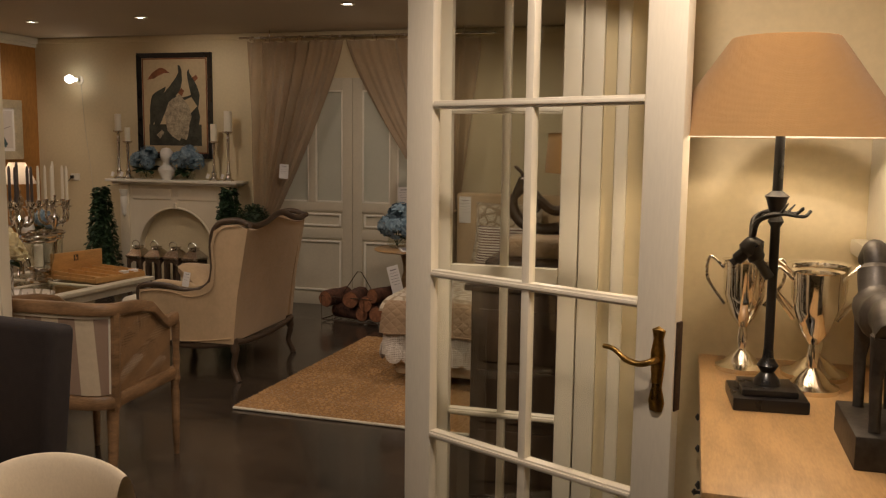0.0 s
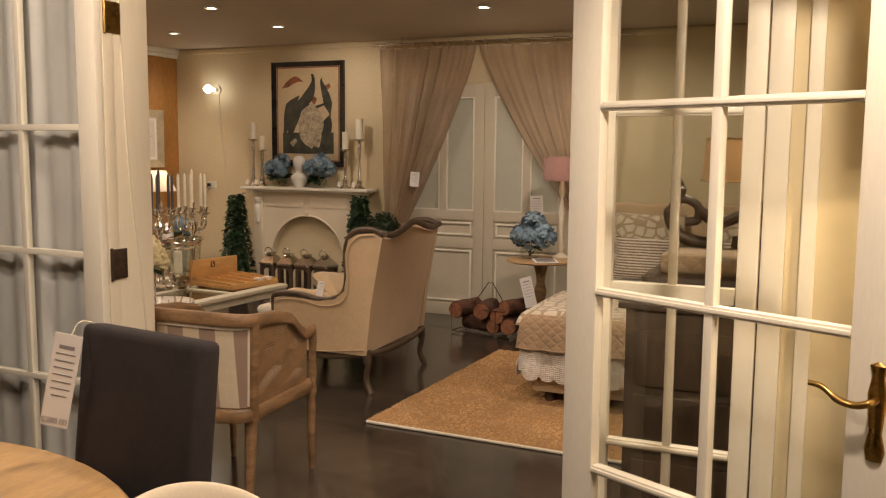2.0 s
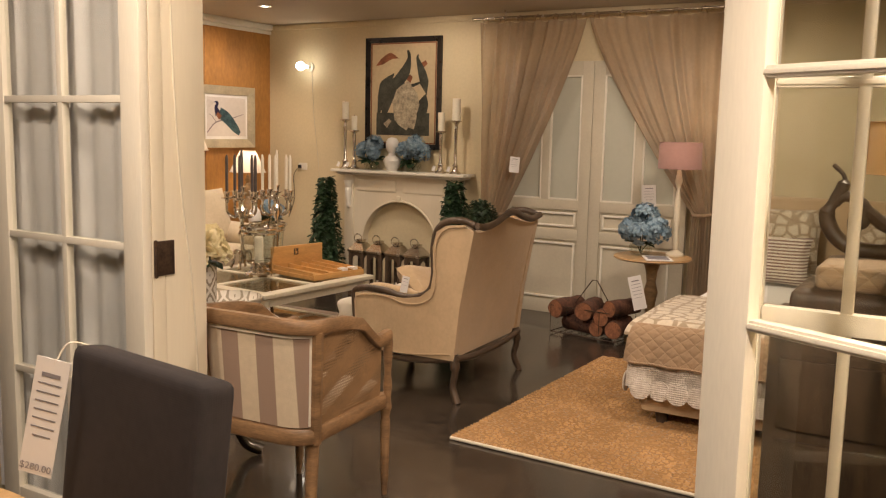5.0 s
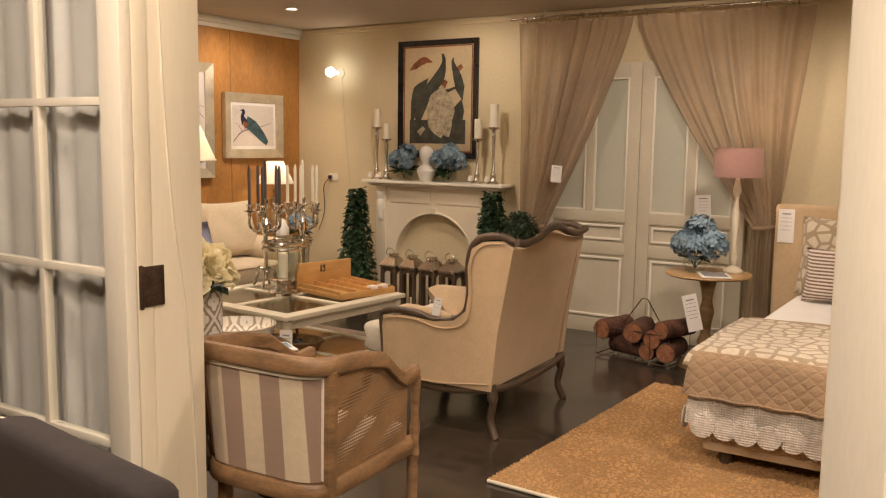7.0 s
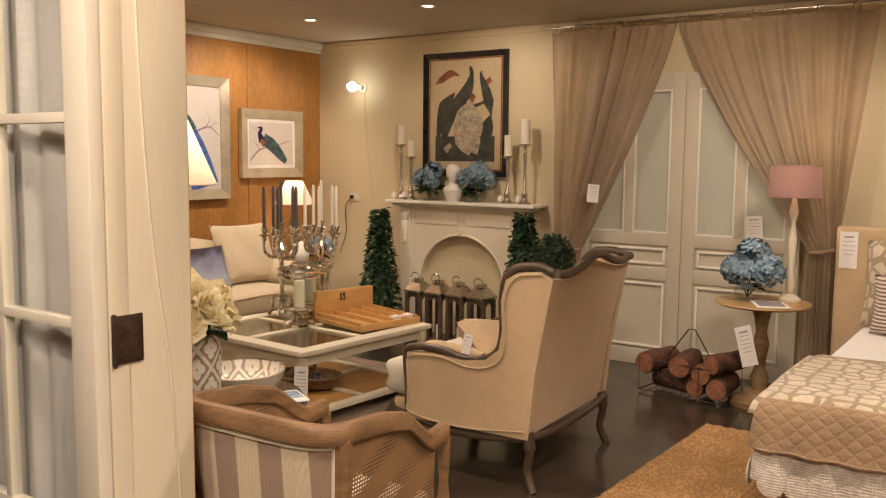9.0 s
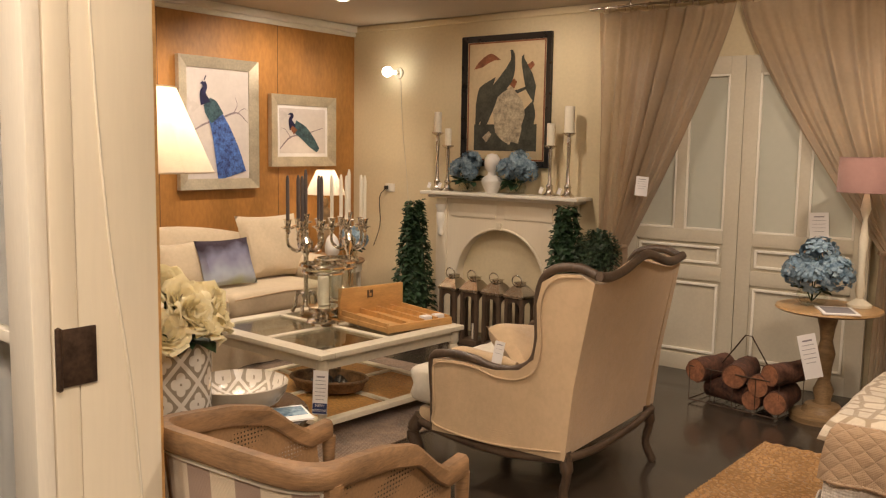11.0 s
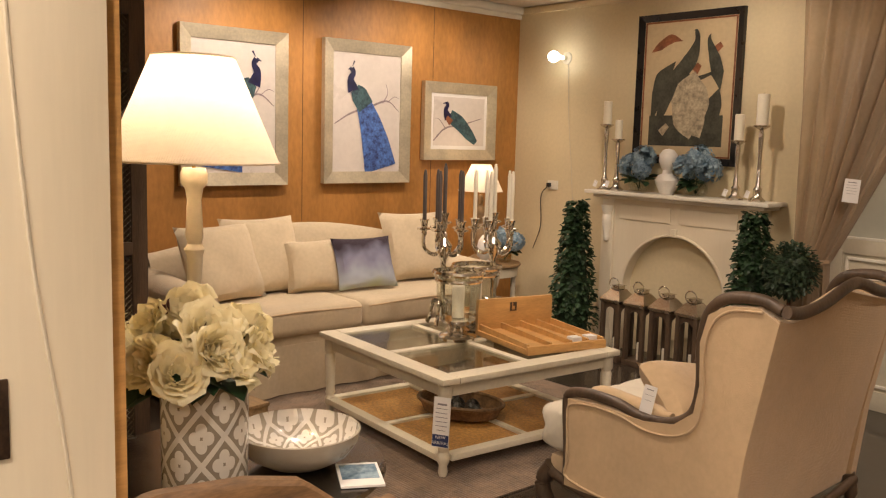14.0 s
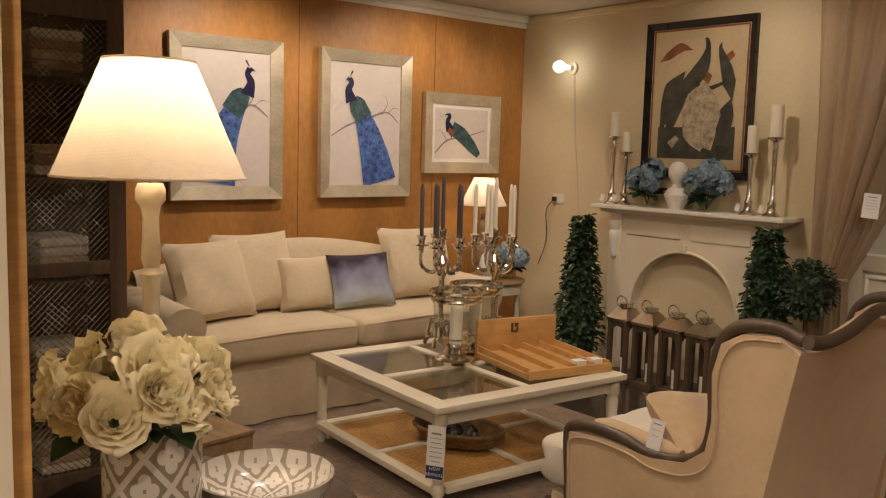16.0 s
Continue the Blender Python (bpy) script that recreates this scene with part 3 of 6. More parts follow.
left_leaf = glazed_leaf("french_door", (4.085, -5.286, 0.01), 180, "open white glazed french door folded back on the wall", rows=(0.62, 1.16, 1.68))
for z in (1.12, 2.12):
    metal = M_RUST if z < 2 else M_BRASS
    part("hinge", boxes(((-0.005, -0.075, z), (0.006, 0.085, 0.125), 0.002)), metal, left_leaf, "rusty iron butt hinge")
    part("hinge_pin", turned([(0.0, -0.07), (0.007, -0.066), (0.007, 0.066), (0.0, 0.07)], (-0.009, -0.03, z), 10), metal, left_leaf)

side_light = glazed_leaf("side_window", (6.05, -5.06, 0.01), 0, "fixed white glazed side window beside the doors", width=0.53, rows=(0.61, 1.15, 1.73), st=0.065)
part("middle_rail", boxes(((0.265, -0.004, 1.14), (0.395, 0.04, 0.055), 0.005)), M_DOORW, side_light)
setting("window_sill", boxes(((6.315, -5.06, 2.45), (0.52, 0.05, 0.04), 0.005)), M_DOORW)

# drapes behind the folded leaf
drape = part("drape", surface(lambda u, v: Vector((3.05 + 0.9 * u, -5.212 + 0.01 * math.sin(u * 46) + 0.005 * math.sin(u * 17 + 1), 0.04 + 2.5 * v)), 120, 6), M_DRAPE)
tagged(drape, "pleated grey white drape hanging behind glass", "curtain")
cord = tagged(part("wall_cable", bar(smooth_line([(4.087, -5.17, 2.6), (4.088, -5.16, 1.9), (4.087, -5.13, 1.4), (4.088, -5.08, 1.0), (4.087, -5.05, 0.5), (4.088, -5.04, 0.02)], 8), 0.0035, 6), M_WIRE), "thin cream cable running down the jamb", "cable")

# a fixture for every beam, the added fill beams too
for at, aim, watts in DOWNLIGHTS:
    t = thing("downlight", (at[0], at[1], H - 0.012), "small round lit ceiling downlight, several of them added for brightness", "light", group="ceiling downlights")
    part("ring", turned([(0.055, 0.012), (0.058, 0.004), (0.05, 0.0), (0.042, 0.006)], seg=24, caps=False), M_TRIM, t)
    part("lens", turned([(0.04, 0.008), (0.04, 0.011)], seg=20), M_SPOTG, t, "glowing lens")

# ---- double doors behind the sheers ----
for x0, side in ((2.9, "left"), (3.752, "right")):
    d = thing("panelled_door", (x0, -0.1, 0), "sage cream panelled door with two tall frosted panes", "door", group="double doors")
    w = 0.848
    for cx in (0.05, w - 0.05):
        part("stile", boxes(((cx, 0, 1.12), (0.1, 0.045, 2.24), 0.004)), M_GREEND, d)
    for z, hh in ((0.06, 0.12), (0.72, 0.1), (0.985, 0.09), (2.18, 0.12)):
        part("rail", boxes(((w / 2, 0, z), (w - 0.2, 0.043, hh), 0.004)), M_GREEND, d)
    part("mullion", boxes(((w / 2, 0, 1.575), (0.07, 0.043, 1.09), 0.004)), M_GREEND, d)
    for z0, z1 in ((0.12, 0.67), (0.77, 0.94)):
        part("panel", boxes(((w / 2, 0.005, (z0 + z1) / 2), (w - 0.2, 0.02, z1 - z0))), M_GREEND, d)
        bm = bmesh.new()
        for a in (0.13, w - 0.13):
            box(bm, (a, -0.012, (z0 + z1) / 2), (0.018, 0.02, z1 - z0 - 0.05), 0.004)
        for z in (z0 + 0.03, z1 - 0.03):
            box(bm, (w / 2, -0.012, z), (w - 0.25, 0.02, 0.018), 0.004)
        part("moulding", bm, M_TRIM, d, "pale raised moulding")
    for a, b in ((0.1, w / 2 - 0.035), (w / 2 + 0.035, w - 0.1)):
        part("pane", boxes((((a + b) / 2, 0.006, 1.575), (b - a, 0.008, 1.09))), M_FROST, d, "pale green frosted pane")
        bm = bmesh.new()
        for x in (a + 0.008, b - 0.008):
            box(bm, (x, -0.012, 1.575), (0.016, 0.02, 1.09), 0.004)
        for z in (1.038, 2.112):
            box(bm, ((a + b) / 2, -0.012, z), (b - a - 0.032, 0.02, 0.016), 0.004)
        part("bead", bm, M_TRIM, d)
setting("baseboard", boxes(((5.9, -0.012, 0.06), (2.5, 0.02, 0.12), 0.004), ((2.72, -0.012, 0.06), (0.3, 0.02, 0.12), 0.004)), M_TRIM, "white skirting board")

# curtain rod and curtains
rod = thing("curtain_rod", (2.57, -0.17, 2.63), "thin grey metal curtain rod hung from the ceiling", "curtain rod")
part("pole", bar([(0, 0, 0), (2.6, 0, 0)], 0.011, 10), M_STEEL, rod)
for x in (0.33, 2.3):
    part("hanger", bar([(x, 0, 0), (x, 0, 0.069)], 0.006, 8), M_STEEL, rod)


def curtain(at_top, tie, floor_x, label, seed, flip=1, zt=0.92):
    """A tied-back curtain: at_top (x0, x1) spreads along the rod and gathers at tie (x0, x1)."""
    def fn(u, v):
        s = min(1, v / 0.64)
        e0 = at_top[0] + (tie[0] - at_top[0]) * s ** 1.1
        e1 = at_top[1] + (tie[1] - at_top[1]) * s ** 1.1
        if flip > 0:
            e1 = at_top[1] + (tie[1] - at_top[1]) * s ** 1.25
        else:
            e0 = at_top[0] + (tie[0] - at_top[0]) * s ** 1.25
        z = 2.6 - (2.6 - zt) * s
        if v > 0.64:
            q = (v - 0.64) / 0.36
            z = zt * (1 - q) + 0.03
            m = (tie[0] + tie[1]) / 2
            e0 = m + (tie[0] - m) * (1 + 0.35 * q)
            e1 = m + (tie[1] - m) * (1 + 0.35 * q)
        amp = 0.024 + 0.02 * (1 - abs(v - 0.64))
        y = -0.19 + amp * math.sin(u * 52 + seed + 1.2 * math.sin(3 * v)) * (0.6 + 0.4 * math.sin(u * 13 + seed)) + 0.01 * math.sin(u * 91 + v * 4)
        droop = 0.02 * abs(math.sin(u * 22)) * (1 - s) if v < 0.1 else 0
        return Vector((e0 + (e1 - e0) * u, y, z - droop))
    t = thing("curtain", (0, 0, 0), label, "curtain", group="sheer curtains")
    part("cloth", surface(fn, 150, 40), M_CURT, t)
    for k in range(6):
        x = at_top[0] + (at_top[1] - at_top[0]) * (k + 0.3) / 6
        part("tie_loop", bar([(x - 0.02, -0.17, 2.6), (x - 0.015, -0.185, 2.63), (x, -0.17, 2.647), (x + 0.015, -0.155, 2.63), (x + 0.03, -0.19, 2.57)], 0.006, 6), M_CURT, t)
    part("tie_back", bar([(tie[0] - 0.01, -0.2, zt - 0.01), ((tie[0] + tie[1]) / 2, -0.26, zt), (tie[1] + 0.01, -0.2, zt + 0.02)], 0.014, 8), M_CURT, t)
    return t


curtain((2.66, 3.68), (2.72, 2.95), 2.7, "sheer sand linen curtain tied back to one side", 0.4, 1, 0.86)
curtain((3.7, 5.05), (4.68, 4.86), 4.8, "sheer sand linen curtain tied back in a knot", 2.1, -1, 0.98)

# ---- fireplace ----
fp = thing("fireplace_mantel", (1.785, 0, 0), "cream painted mantelpiece with arched opening", "fireplace")
part("shelf", boxes(((0, -0.125, 1.2), (1.54, 0.25, 0.028), 0.006), ((0, -0.1, 1.172), (1.44, 0.2, 0.028), 0.008)), M_TRIM, fp, "white mantel shelf")
arch_w, arch_top = 0.44, 0.92
bm = bmesh.new()
n = 24
inner = [(-arch_w, 0.0)] + [(-arch_w * math.cos(math.pi * k / n), 0.48 + (arch_top - 0.48) * math.sin(math.pi * k / n)) for k in range(n + 1)] + [(arch_w, 0.0)]
outer = [(-0.66, 0.0)] + [(-0.66 + 1.32 * k / n, 1.16) for k in range(n + 1)] + [(0.66, 0.0)]
for i in range(len(inner) - 1):
    for y in (-0.14, 0.0):
        bm.faces.new([bm.verts.new((x, y, z)) for x, z in (inner[i], inner[i + 1], outer[i + 1], outer[i])])
    (x0, z0), (x1, z1) = inner[i], inner[i + 1]
    bm.faces.new([bm.verts.new(p) for p in ((x0, -0.14, z0), (x1, -0.14, z1), (x1, 0, z1), (x0, 0, z0))])
for sx in (-1, 1):
    bm.faces.new([bm.verts.new(p) for p in ((sx * 0.66, -0.14, 0), (sx * 0.66, -0.14, 1.16), (sx * 0.66, 0, 1.16), (sx * 0.66, 0, 0))])
bmesh.ops.remove_doubles(bm, verts=bm.verts, dist=0.0005)
part("surround", bm, M_JAMB, fp)
part("arch_trim", bar([(x, -0.148, z) for x, z in inner[1:-1]], 0.011, 8), M_JAMB, fp, "raised arch moulding")
part("keystone", boxes(((0, -0.15, 0.94), (0.045, 0.03, 0.06), 0.008)), M_JAMB, fp)
part("fire_board", boxes(((0, -0.03, 0.46), (2 * arch_w, 0.03, 0.92))), M_CREAM, fp, "cream board closing the hearth")
for sx in (-1, 1):
    part("pilaster", boxes(((sx * 0.6, -0.15, 0.58), (0.11, 0.02, 1.16), 0.004), ((sx * 0.6, -0.155, 0.07), (0.13, 0.03, 0.14), 0.004)), M_JAMB, fp)
    part("corbel", lathe(bmesh.new(), [(0.0, -0.13), (0.02, -0.12), (0.03, -0.09), (0.022, -0.06), (0.036, 0.0), (0.04, 0.06), (0.03, 0.08), (0.045, 0.12), (0.05, 0.15)], (sx * 0.6, -0.165, 0.95), 14), M_TRIM, fp)
    part("frieze_panel", boxes(((sx * 0.27, -0.143, 1.06), (0.46, 0.012, 0.11), 0.004)), M_JAMB, fp)

# ---- living corner ----
rug = thing("woven_rug", (1.75, -2.35, 0.0), "flat brown herringbone woven rug under the table", "rug")
part("weave", boxes(((0, 0, 0.006), (2.2, 2.1, 0.012), 0.004)), M_WOOLRUG, rug)
rug = thing("jute_rug", (5.35, -2.5, 0), "golden braided jute rug under the bed", "rug", -2)
bm = surface(lambda u, v: Vector((-0.98 + 2.1 * u, -1.06 + 2.1 * v, 0.006 + 0.017 * abs(math.sin(v * 205 + 0.4 * math.sin(u * 9))) + 0.004 * math.sin(u * 170 + 40 * math.sin(v * 35)))), 130, 420)
part("braid", bm, M_JUTE, rug)
part("edge_cord", bar([(-0.98, -1.06, 0.01), (1.12, -1.06, 0.01)], 0.009, 8), M_PALE, rug)

# sofa: faces +x
sofa = thing("sofa", (0.12, -2.33, 0), "cream linen camelback sofa with loose skirt", "sofa")
L = 2.42


def sofa_back(u, v):
    y = -L / 2 + 0.12 + (L - 0.24) * u
    top = 0.82 + 0.15 * math.cos((u - 0.5) * math.pi) ** 1.2 if 0 < u < 1 else 0.82
    a = v * math.pi
    z = 0.2 + (top - 0.2) * math.sin(min(a, math.pi / 2) if v < 0.5 else math.pi - a) ** 0.6
    x = 0.12 - 0.11 * math.cos(a) + 0.09 * (1 - z)
    return Vector((x, y, z))


part("back", surface(sofa_back, 40, 18), M_SOFA, sofa)
part("base", boxes(((0.46, 0, 0.24), (0.84, L - 0.3, 0.3), 0.03)), M_SOFA, sofa)
part("skirt", surface(lambda u, v: Vector((0.885 + 0.012 * math.sin(u * 40) * (1 - v) + 0.004 * math.sin(u * 97), -L / 2 + 0.06 + (L - 0.12) * u, 0.02 + 0.3 * v)), 120, 5, 0.006), M_SOFA, sofa)
for s in (-1, 1):
    y = s * (L / 2 - 0.12)
    bm = boxes(((0.46, y, 0.3), (0.86, 0.2, 0.58), 0.04, None, 3))
    part("arm", bm, M_SOFA, sofa)
    bm = bmesh.new()
    tube(bm, [(0.06, y, 0.62), (0.3, y, 0.61), (0.6, y, 0.6), (0.89, y, 0.595)], [0.125, 0.125, 0.12, 0.118], 20)
    part("arm_roll", bm, M_SOFA, sofa)
    cy = s * (L - 0.48) / 4
    bm = boxes(((0.53, cy, 0.455), (0.8, (L - 0.5) / 2, 0.16), 0.055, None, 4))
    for v in bm.verts:
        if v.co.z > 0.45:
            v.co.z += 0.055 * math.cos((v.co.y - cy) * 2.6) * (1 - ((v.co.x - 0.53) / 0.5) ** 2)
    part("seat_cushion", bm, M_SOFA, sofa)
    part("piping", bar([(0.925, cy - (L - 0.6) / 4, 0.51), (0.932, cy, 0.525), (0.925, cy + (L - 0.6) / 4, 0.51)], 0.006, 6), M_LINEN, sofa)
for y, x, w, h, lean, rz, mtl, lab, nm in ((-3.08, 0.58, 0.56, 0.5, -24, 14, M_SOFA, "plump cream linen cushion leaning on the sofa", "cushion"), (-2.72, 0.45, 0.56, 0.52, -22, 4, M_SOFA, "plump cream linen cushion leaning on the sofa", "cushion"),
                                       (-2.42, 0.56, 0.4, 0.36, -20, -6, M_SOFA, "small cream linen cushion leaning on the sofa", "cushion"),
                                       (-1.5, 0.52, 0.56, 0.52, -22, -8, M_SOFA, "plump cream linen cushion leaning on the sofa", "cushion")):
    t = thing(nm, (x, y, 0.53 + h / 2), lab, "cushion", group="sofa cushions")
    part("cover", pillow(w, h, 0.17, pose(0, 0, 0, 0, 0, 90 + rz) @ pose(0, 0, 0, lean, 0, 0), int(-y * 10)), mtl, t)
t = thing("velvet_cushion", (0.68, -2.08, 0.545), "ombre velvet cushion from violet to pale green", "cushion")
part("cover", pillow(0.46, 0.36, 0.13, pose(0, 0, 0.18, 0, 0, 86) @ pose(0, 0, 0, -22, 0, 0), 5), M_VELVET, t)

# coffee table
ct = thing("coffee_table", (2.03, -2.36, 0.012), "antique white square coffee table with glass top and cane shelf", "table", -4)
ct.scale = (1, 1, 1.04)
S = 1.17
for a in (-1, 1):
    for b in (-1, 1):
        prof = [(0.018, 0), (0.024, 0.02), (0.02, 0.05), (0.03, 0.07), (0.03, 0.1), (0.022, 0.115), (0.028, 0.13), (0.024, 0.15), (0.03, 0.33), (0.024, 0.345), (0.034, 0.36), (0.034, 0.42)]
        part("leg", turned(prof, (a * (S / 2 - 0.05), b * (S / 2 - 0.05), 0), 16), M_WHITEW, ct)
for a in (-1, 1):
    part("apron", boxes(((0, a * (S / 2 - 0.05), 0.395), (S - 0.17, 0.025, 0.06), 0.003)), M_WHITEW, ct)
    part("apron", boxes(((a * (S / 2 - 0.05), 0, 0.395), (0.025, S - 0.17, 0.06), 0.003)), M_WHITEW, ct)
    part("top_rail", boxes(((0, a * (S / 2 - 0.05), 0.442), (S, 0.1, 0.03), 0.008)), M_WHITEW, ct)
    part("top_rail", boxes(((a * (S / 2 - 0.05), 0, 0.442), (0.1, S - 0.2, 0.03), 0.006)), M_WHITEW, ct)
    part("shelf_rail", boxes(((0, a * (S / 2 - 0.05), 0.085), (S - 0.1, 0.06, 0.03), 0.004)), M_WHITEW, ct)
    part("shelf_rail", boxes(((a * (S / 2 - 0.05), 0, 0.085), (0.06, S - 0.16, 0.03), 0.004)), M_WHITEW, ct)
part("cross_rail", boxes(((0, 0, 0.442), (S - 0.2, 0.045, 0.026), 0.004), ((0, S / 4 - 0.04, 0.442), (0.045, S / 2 - 0.13, 0.026), 0.004), ((0, -S / 4 + 0.04, 0.442), (0.045, S / 2 - 0.13, 0.026), 0.004)), M_WHITEW, ct)
part("shelf_cross", boxes(((0, 0, 0.088), (S - 0.16, 0.035, 0.02), 0.003), ((0, S / 4 - 0.02, 0.088), (0.035, S / 2 - 0.1, 0.02), 0.003), ((0, -S / 4 + 0.02, 0.088), (0.035, S / 2 - 0.1, 0.02), 0.003)), M_WHITEW, ct)
for a in (-1, 1):
    for b in (-1, 1):
        q = S / 4 - 0.04
        part("glass_panel", boxes(((a * (q + 0.01), b * (q + 0.01), 0.446), (0.465, 0.465, 0.006))), M_GLASSG, ct, "clear glass panel")
        part("cane_panel", boxes(((a * 0.27, b * 0.27, 0.082), (0.5, 0.5, 0.008))), M_CANEG, ct, "golden cane panel")
TT = 0.488

# wooden display box
t = thing("display_box", (2.24, -2.03, TT), "golden timber display box with raised back", "box", -12)
t.scale = (1.12, 1, 1)
part("back", boxes(((-0.2, 0, 0.1), (0.022, 0.5, 0.2), 0.002)), M_BOX, t)
part("tray", boxes(((0.03, 0, 0.015), (0.46, 0.5, 0.03), 0.002)), M_BOX, t)
part("front", boxes(((0.25, 0, 0.022), (0.018, 0.5, 0.044), 0.002)), M_BOX, t)
for y in (-0.24, -0.1, 0.03, 0.14, 0.24):
    bm = outline([(-0.19, 0), (0.24, 0), (0.24, 0.022), (-0.19, 0.034)], 0.012, pose(0, y, 0.03))
    part("divider", bm, M_BOX, t)
for y in (0.09, 0.19):
    part("card", boxes(((0.2, y, 0.045), (0.05, 0.06, 0.03), 0.002)), M_CARD, t)
part("logo", boxes(((-0.187, -0.02, 0.15), (0.002, 0.045, 0.05)), ), M_BROWN, t, "dark square mark")
part("mark", boxes(((-0.185, -0.02, 0.143), (0.002, 0.018, 0.02)), ((-0.185, -0.026, 0.157), (0.002, 0.006, 0.03))), M_BOX, t)


def candelabra(at, wax, n, label):
    t = thing("candelabra", at, label, "candelabra", group="silver candelabra")
    t.scale = (1.1, 1.1, 1.28)
    part("stem", turned([(0.0, 0.03), (0.012, 0.04), (0.016, 0.07), (0.026, 0.09), (0.013, 0.12), (0.014, 0.2), (0.03, 0.22), (0.016, 0.25), (0.015, 0.3), (0.038, 0.34), (0.044, 0.37), (0.016, 0.4), (0.018, 0.42), (0.0, 0.43)], seg=16), M_CHROME, t)
    for k in range(4):
        a = k * math.pi / 2 + 0.5
        part("foot", bar(smooth_line([(0.008 * math.cos(a), 0.008 * math.sin(a), 0.1), (0.05 * math.cos(a), 0.05 * math.sin(a), 0.11), (0.065 * math.cos(a), 0.065 * math.sin(a), 0.05), (0.085 * math.cos(a), 0.085 * math.sin(a), 0.009)]), 0.0115, 8), M_CHROME, t)
    for k in range(n):
        a = k * 2 * math.pi / (n - 1) + 0.3
        r = 0.105 if k else 0.0
        z = 0.44 if k else 0.47
        cx, cy = r * math.cos(a), r * math.sin(a)
        if k:
            part("arm", bar(smooth_line([(0, 0, 0.36), (cx * 0.5, cy * 0.5, 0.325), (cx * 1.0, cy * 1.0, 0.36), (cx, cy, z)]), 0.0095, 8), M_CHROME, t)
        part("cup", turned([(0.008, z - 0.03), (0.016, z - 0.018), (0.013, z - 0.008), (0.038, z), (0.039, z + 0.005), (0.016, z + 0.011), (0.02, z + 0.035), (0.026, z + 0.044), (0.008, z + 0.044)], (cx, cy, 0), 16), M_CHROME, t)
        part("candle", turned([(0.011, z + 0.03), (0.011, z + 0.24), (0.006, z + 0.265), (0.0, z + 0.268)], (cx, cy, 0), 12), wax, t, "tapered dinner candle")
    return t


candelabra((1.66, -2.22, TT), M_WAXG, 6, "ornate silver candelabra with dark grey candles")
candelabra((1.74, -1.9, TT), M_WAX, 6, "ornate silver candelabra with ivory candles")


def hurricane(at, label):
    t = thing("hurricane_lamp", at, label, "candle holder")
    t.scale = (1.4, 1.4, 1.35)
    part("base", turned([(0.07, 0), (0.075, 0.012), (0.07, 0.02), (0.036, 0.032), (0.05, 0.042), (0.03, 0.055), (0.06, 0.07), (0.074, 0.085), (0.0, 0.088)], seg=24), M_CHROME, t)
    g = part("glass", turned([(0.07, 0.088), (0.082, 0.14), (0.088, 0.24), (0.098, 0.27), (0.096, 0.27), (0.085, 0.24), (0.079, 0.14), (0.066, 0.09)], seg=28, caps=False), M_GLASS, t, "clear glass cylinder")
    part("rim", turned([(0.091, 0.262), (0.102, 0.264), (0.106, 0.272), (0.102, 0.281), (0.091, 0.282), (0.091, 0.262)], seg=28, caps=False), M_CHROME, t)
    part("collar", turned([(0.083, 0.235), (0.093, 0.236), (0.096, 0.243), (0.093, 0.25), (0.083, 0.25), (0.083, 0.235)], seg=28, caps=False), M_CHROME, t, "polished silver collar ring")
    part("candle", turned([(0.024, 0.09), (0.024, 0.215), (0.02, 0.22), (0.0, 0.218)], seg=18), M_WAX, t, "ivory pillar candle")


hurricane((1.98, -2.38, TT), "silver and glass hurricane lamp with pillar candle")
hurricane((1.86, -2.14, TT), "silver and glass hurricane lamp with pillar candle")

# wicker trug on the shelf
t = thing("wicker_trug", (2.1, -2.45, 0.108), "oval brown wicker trug with dark pine cones", "basket", 20)
part("body", surface(lambda u, v: Vector(((0.2 + 0.04 * v) * math.cos(2 * math.pi * u) * (0.3 + 0.7 * min(1, v * 4)), (0.13 + 0.03 * v) * math.sin(2 * math.pi * u) * (0.3 + 0.7 * min(1, v * 4)), 0.09 * max(0, v - 0.15) + 0.003 * math.sin(u * 150 + v * 30))), 64, 10, 0.006), M_WICKER, t)
part("rim", bar([(0.243 * math.cos(a * math.pi / 16), 0.163 * math.sin(a * math.pi / 16), 0.078) for a in range(33)], 0.011, 8), M_WICKER, t)
part("handle", bar(smooth_line([(0.0, -0.16, 0.07), (0, -0.12, 0.15), (0, 0, 0.185), (0, 0.12, 0.15), (0, 0.16, 0.07)]), 0.011, 8), M_WICKER, t)
rng = random.Random(3)
for k in range(9):
    c = thing("pine_cone", (2.1 + rng.uniform(-0.13, 0.13), -2.45 + rng.uniform(-0.08, 0.08), 0.15), "dark brown pine cone in the trug", "pine cone", group="pine cones")
    part("scales", surface(lambda u, v: Vector(((0.036 * math.sin(math.pi * v) ** 0.7 * (1 + 0.2 * math.sin(v * 40 + u * 30))) * math.cos(2 * math.pi * u), (0.036 * math.sin(math.pi * v) ** 0.7 * (1 + 0.2 * math.sin(v * 40 + u * 30))) * math.sin(2 * math.pi * u), 0.085 * v - 0.04)), 20, 14), M_BRONZE, c)
tag_card((2.548, -2.962, 0.4), 0.24, 0.08, 34, 2, True)

# ---- wing chair, faces -x ----
wc = thing("wing_chair", (3.672, -2.53, 0), "beige linen wingback armchair with carved oak frame", "armchair", 2)
wc.scale = (0.81, 1.0, 0.975)


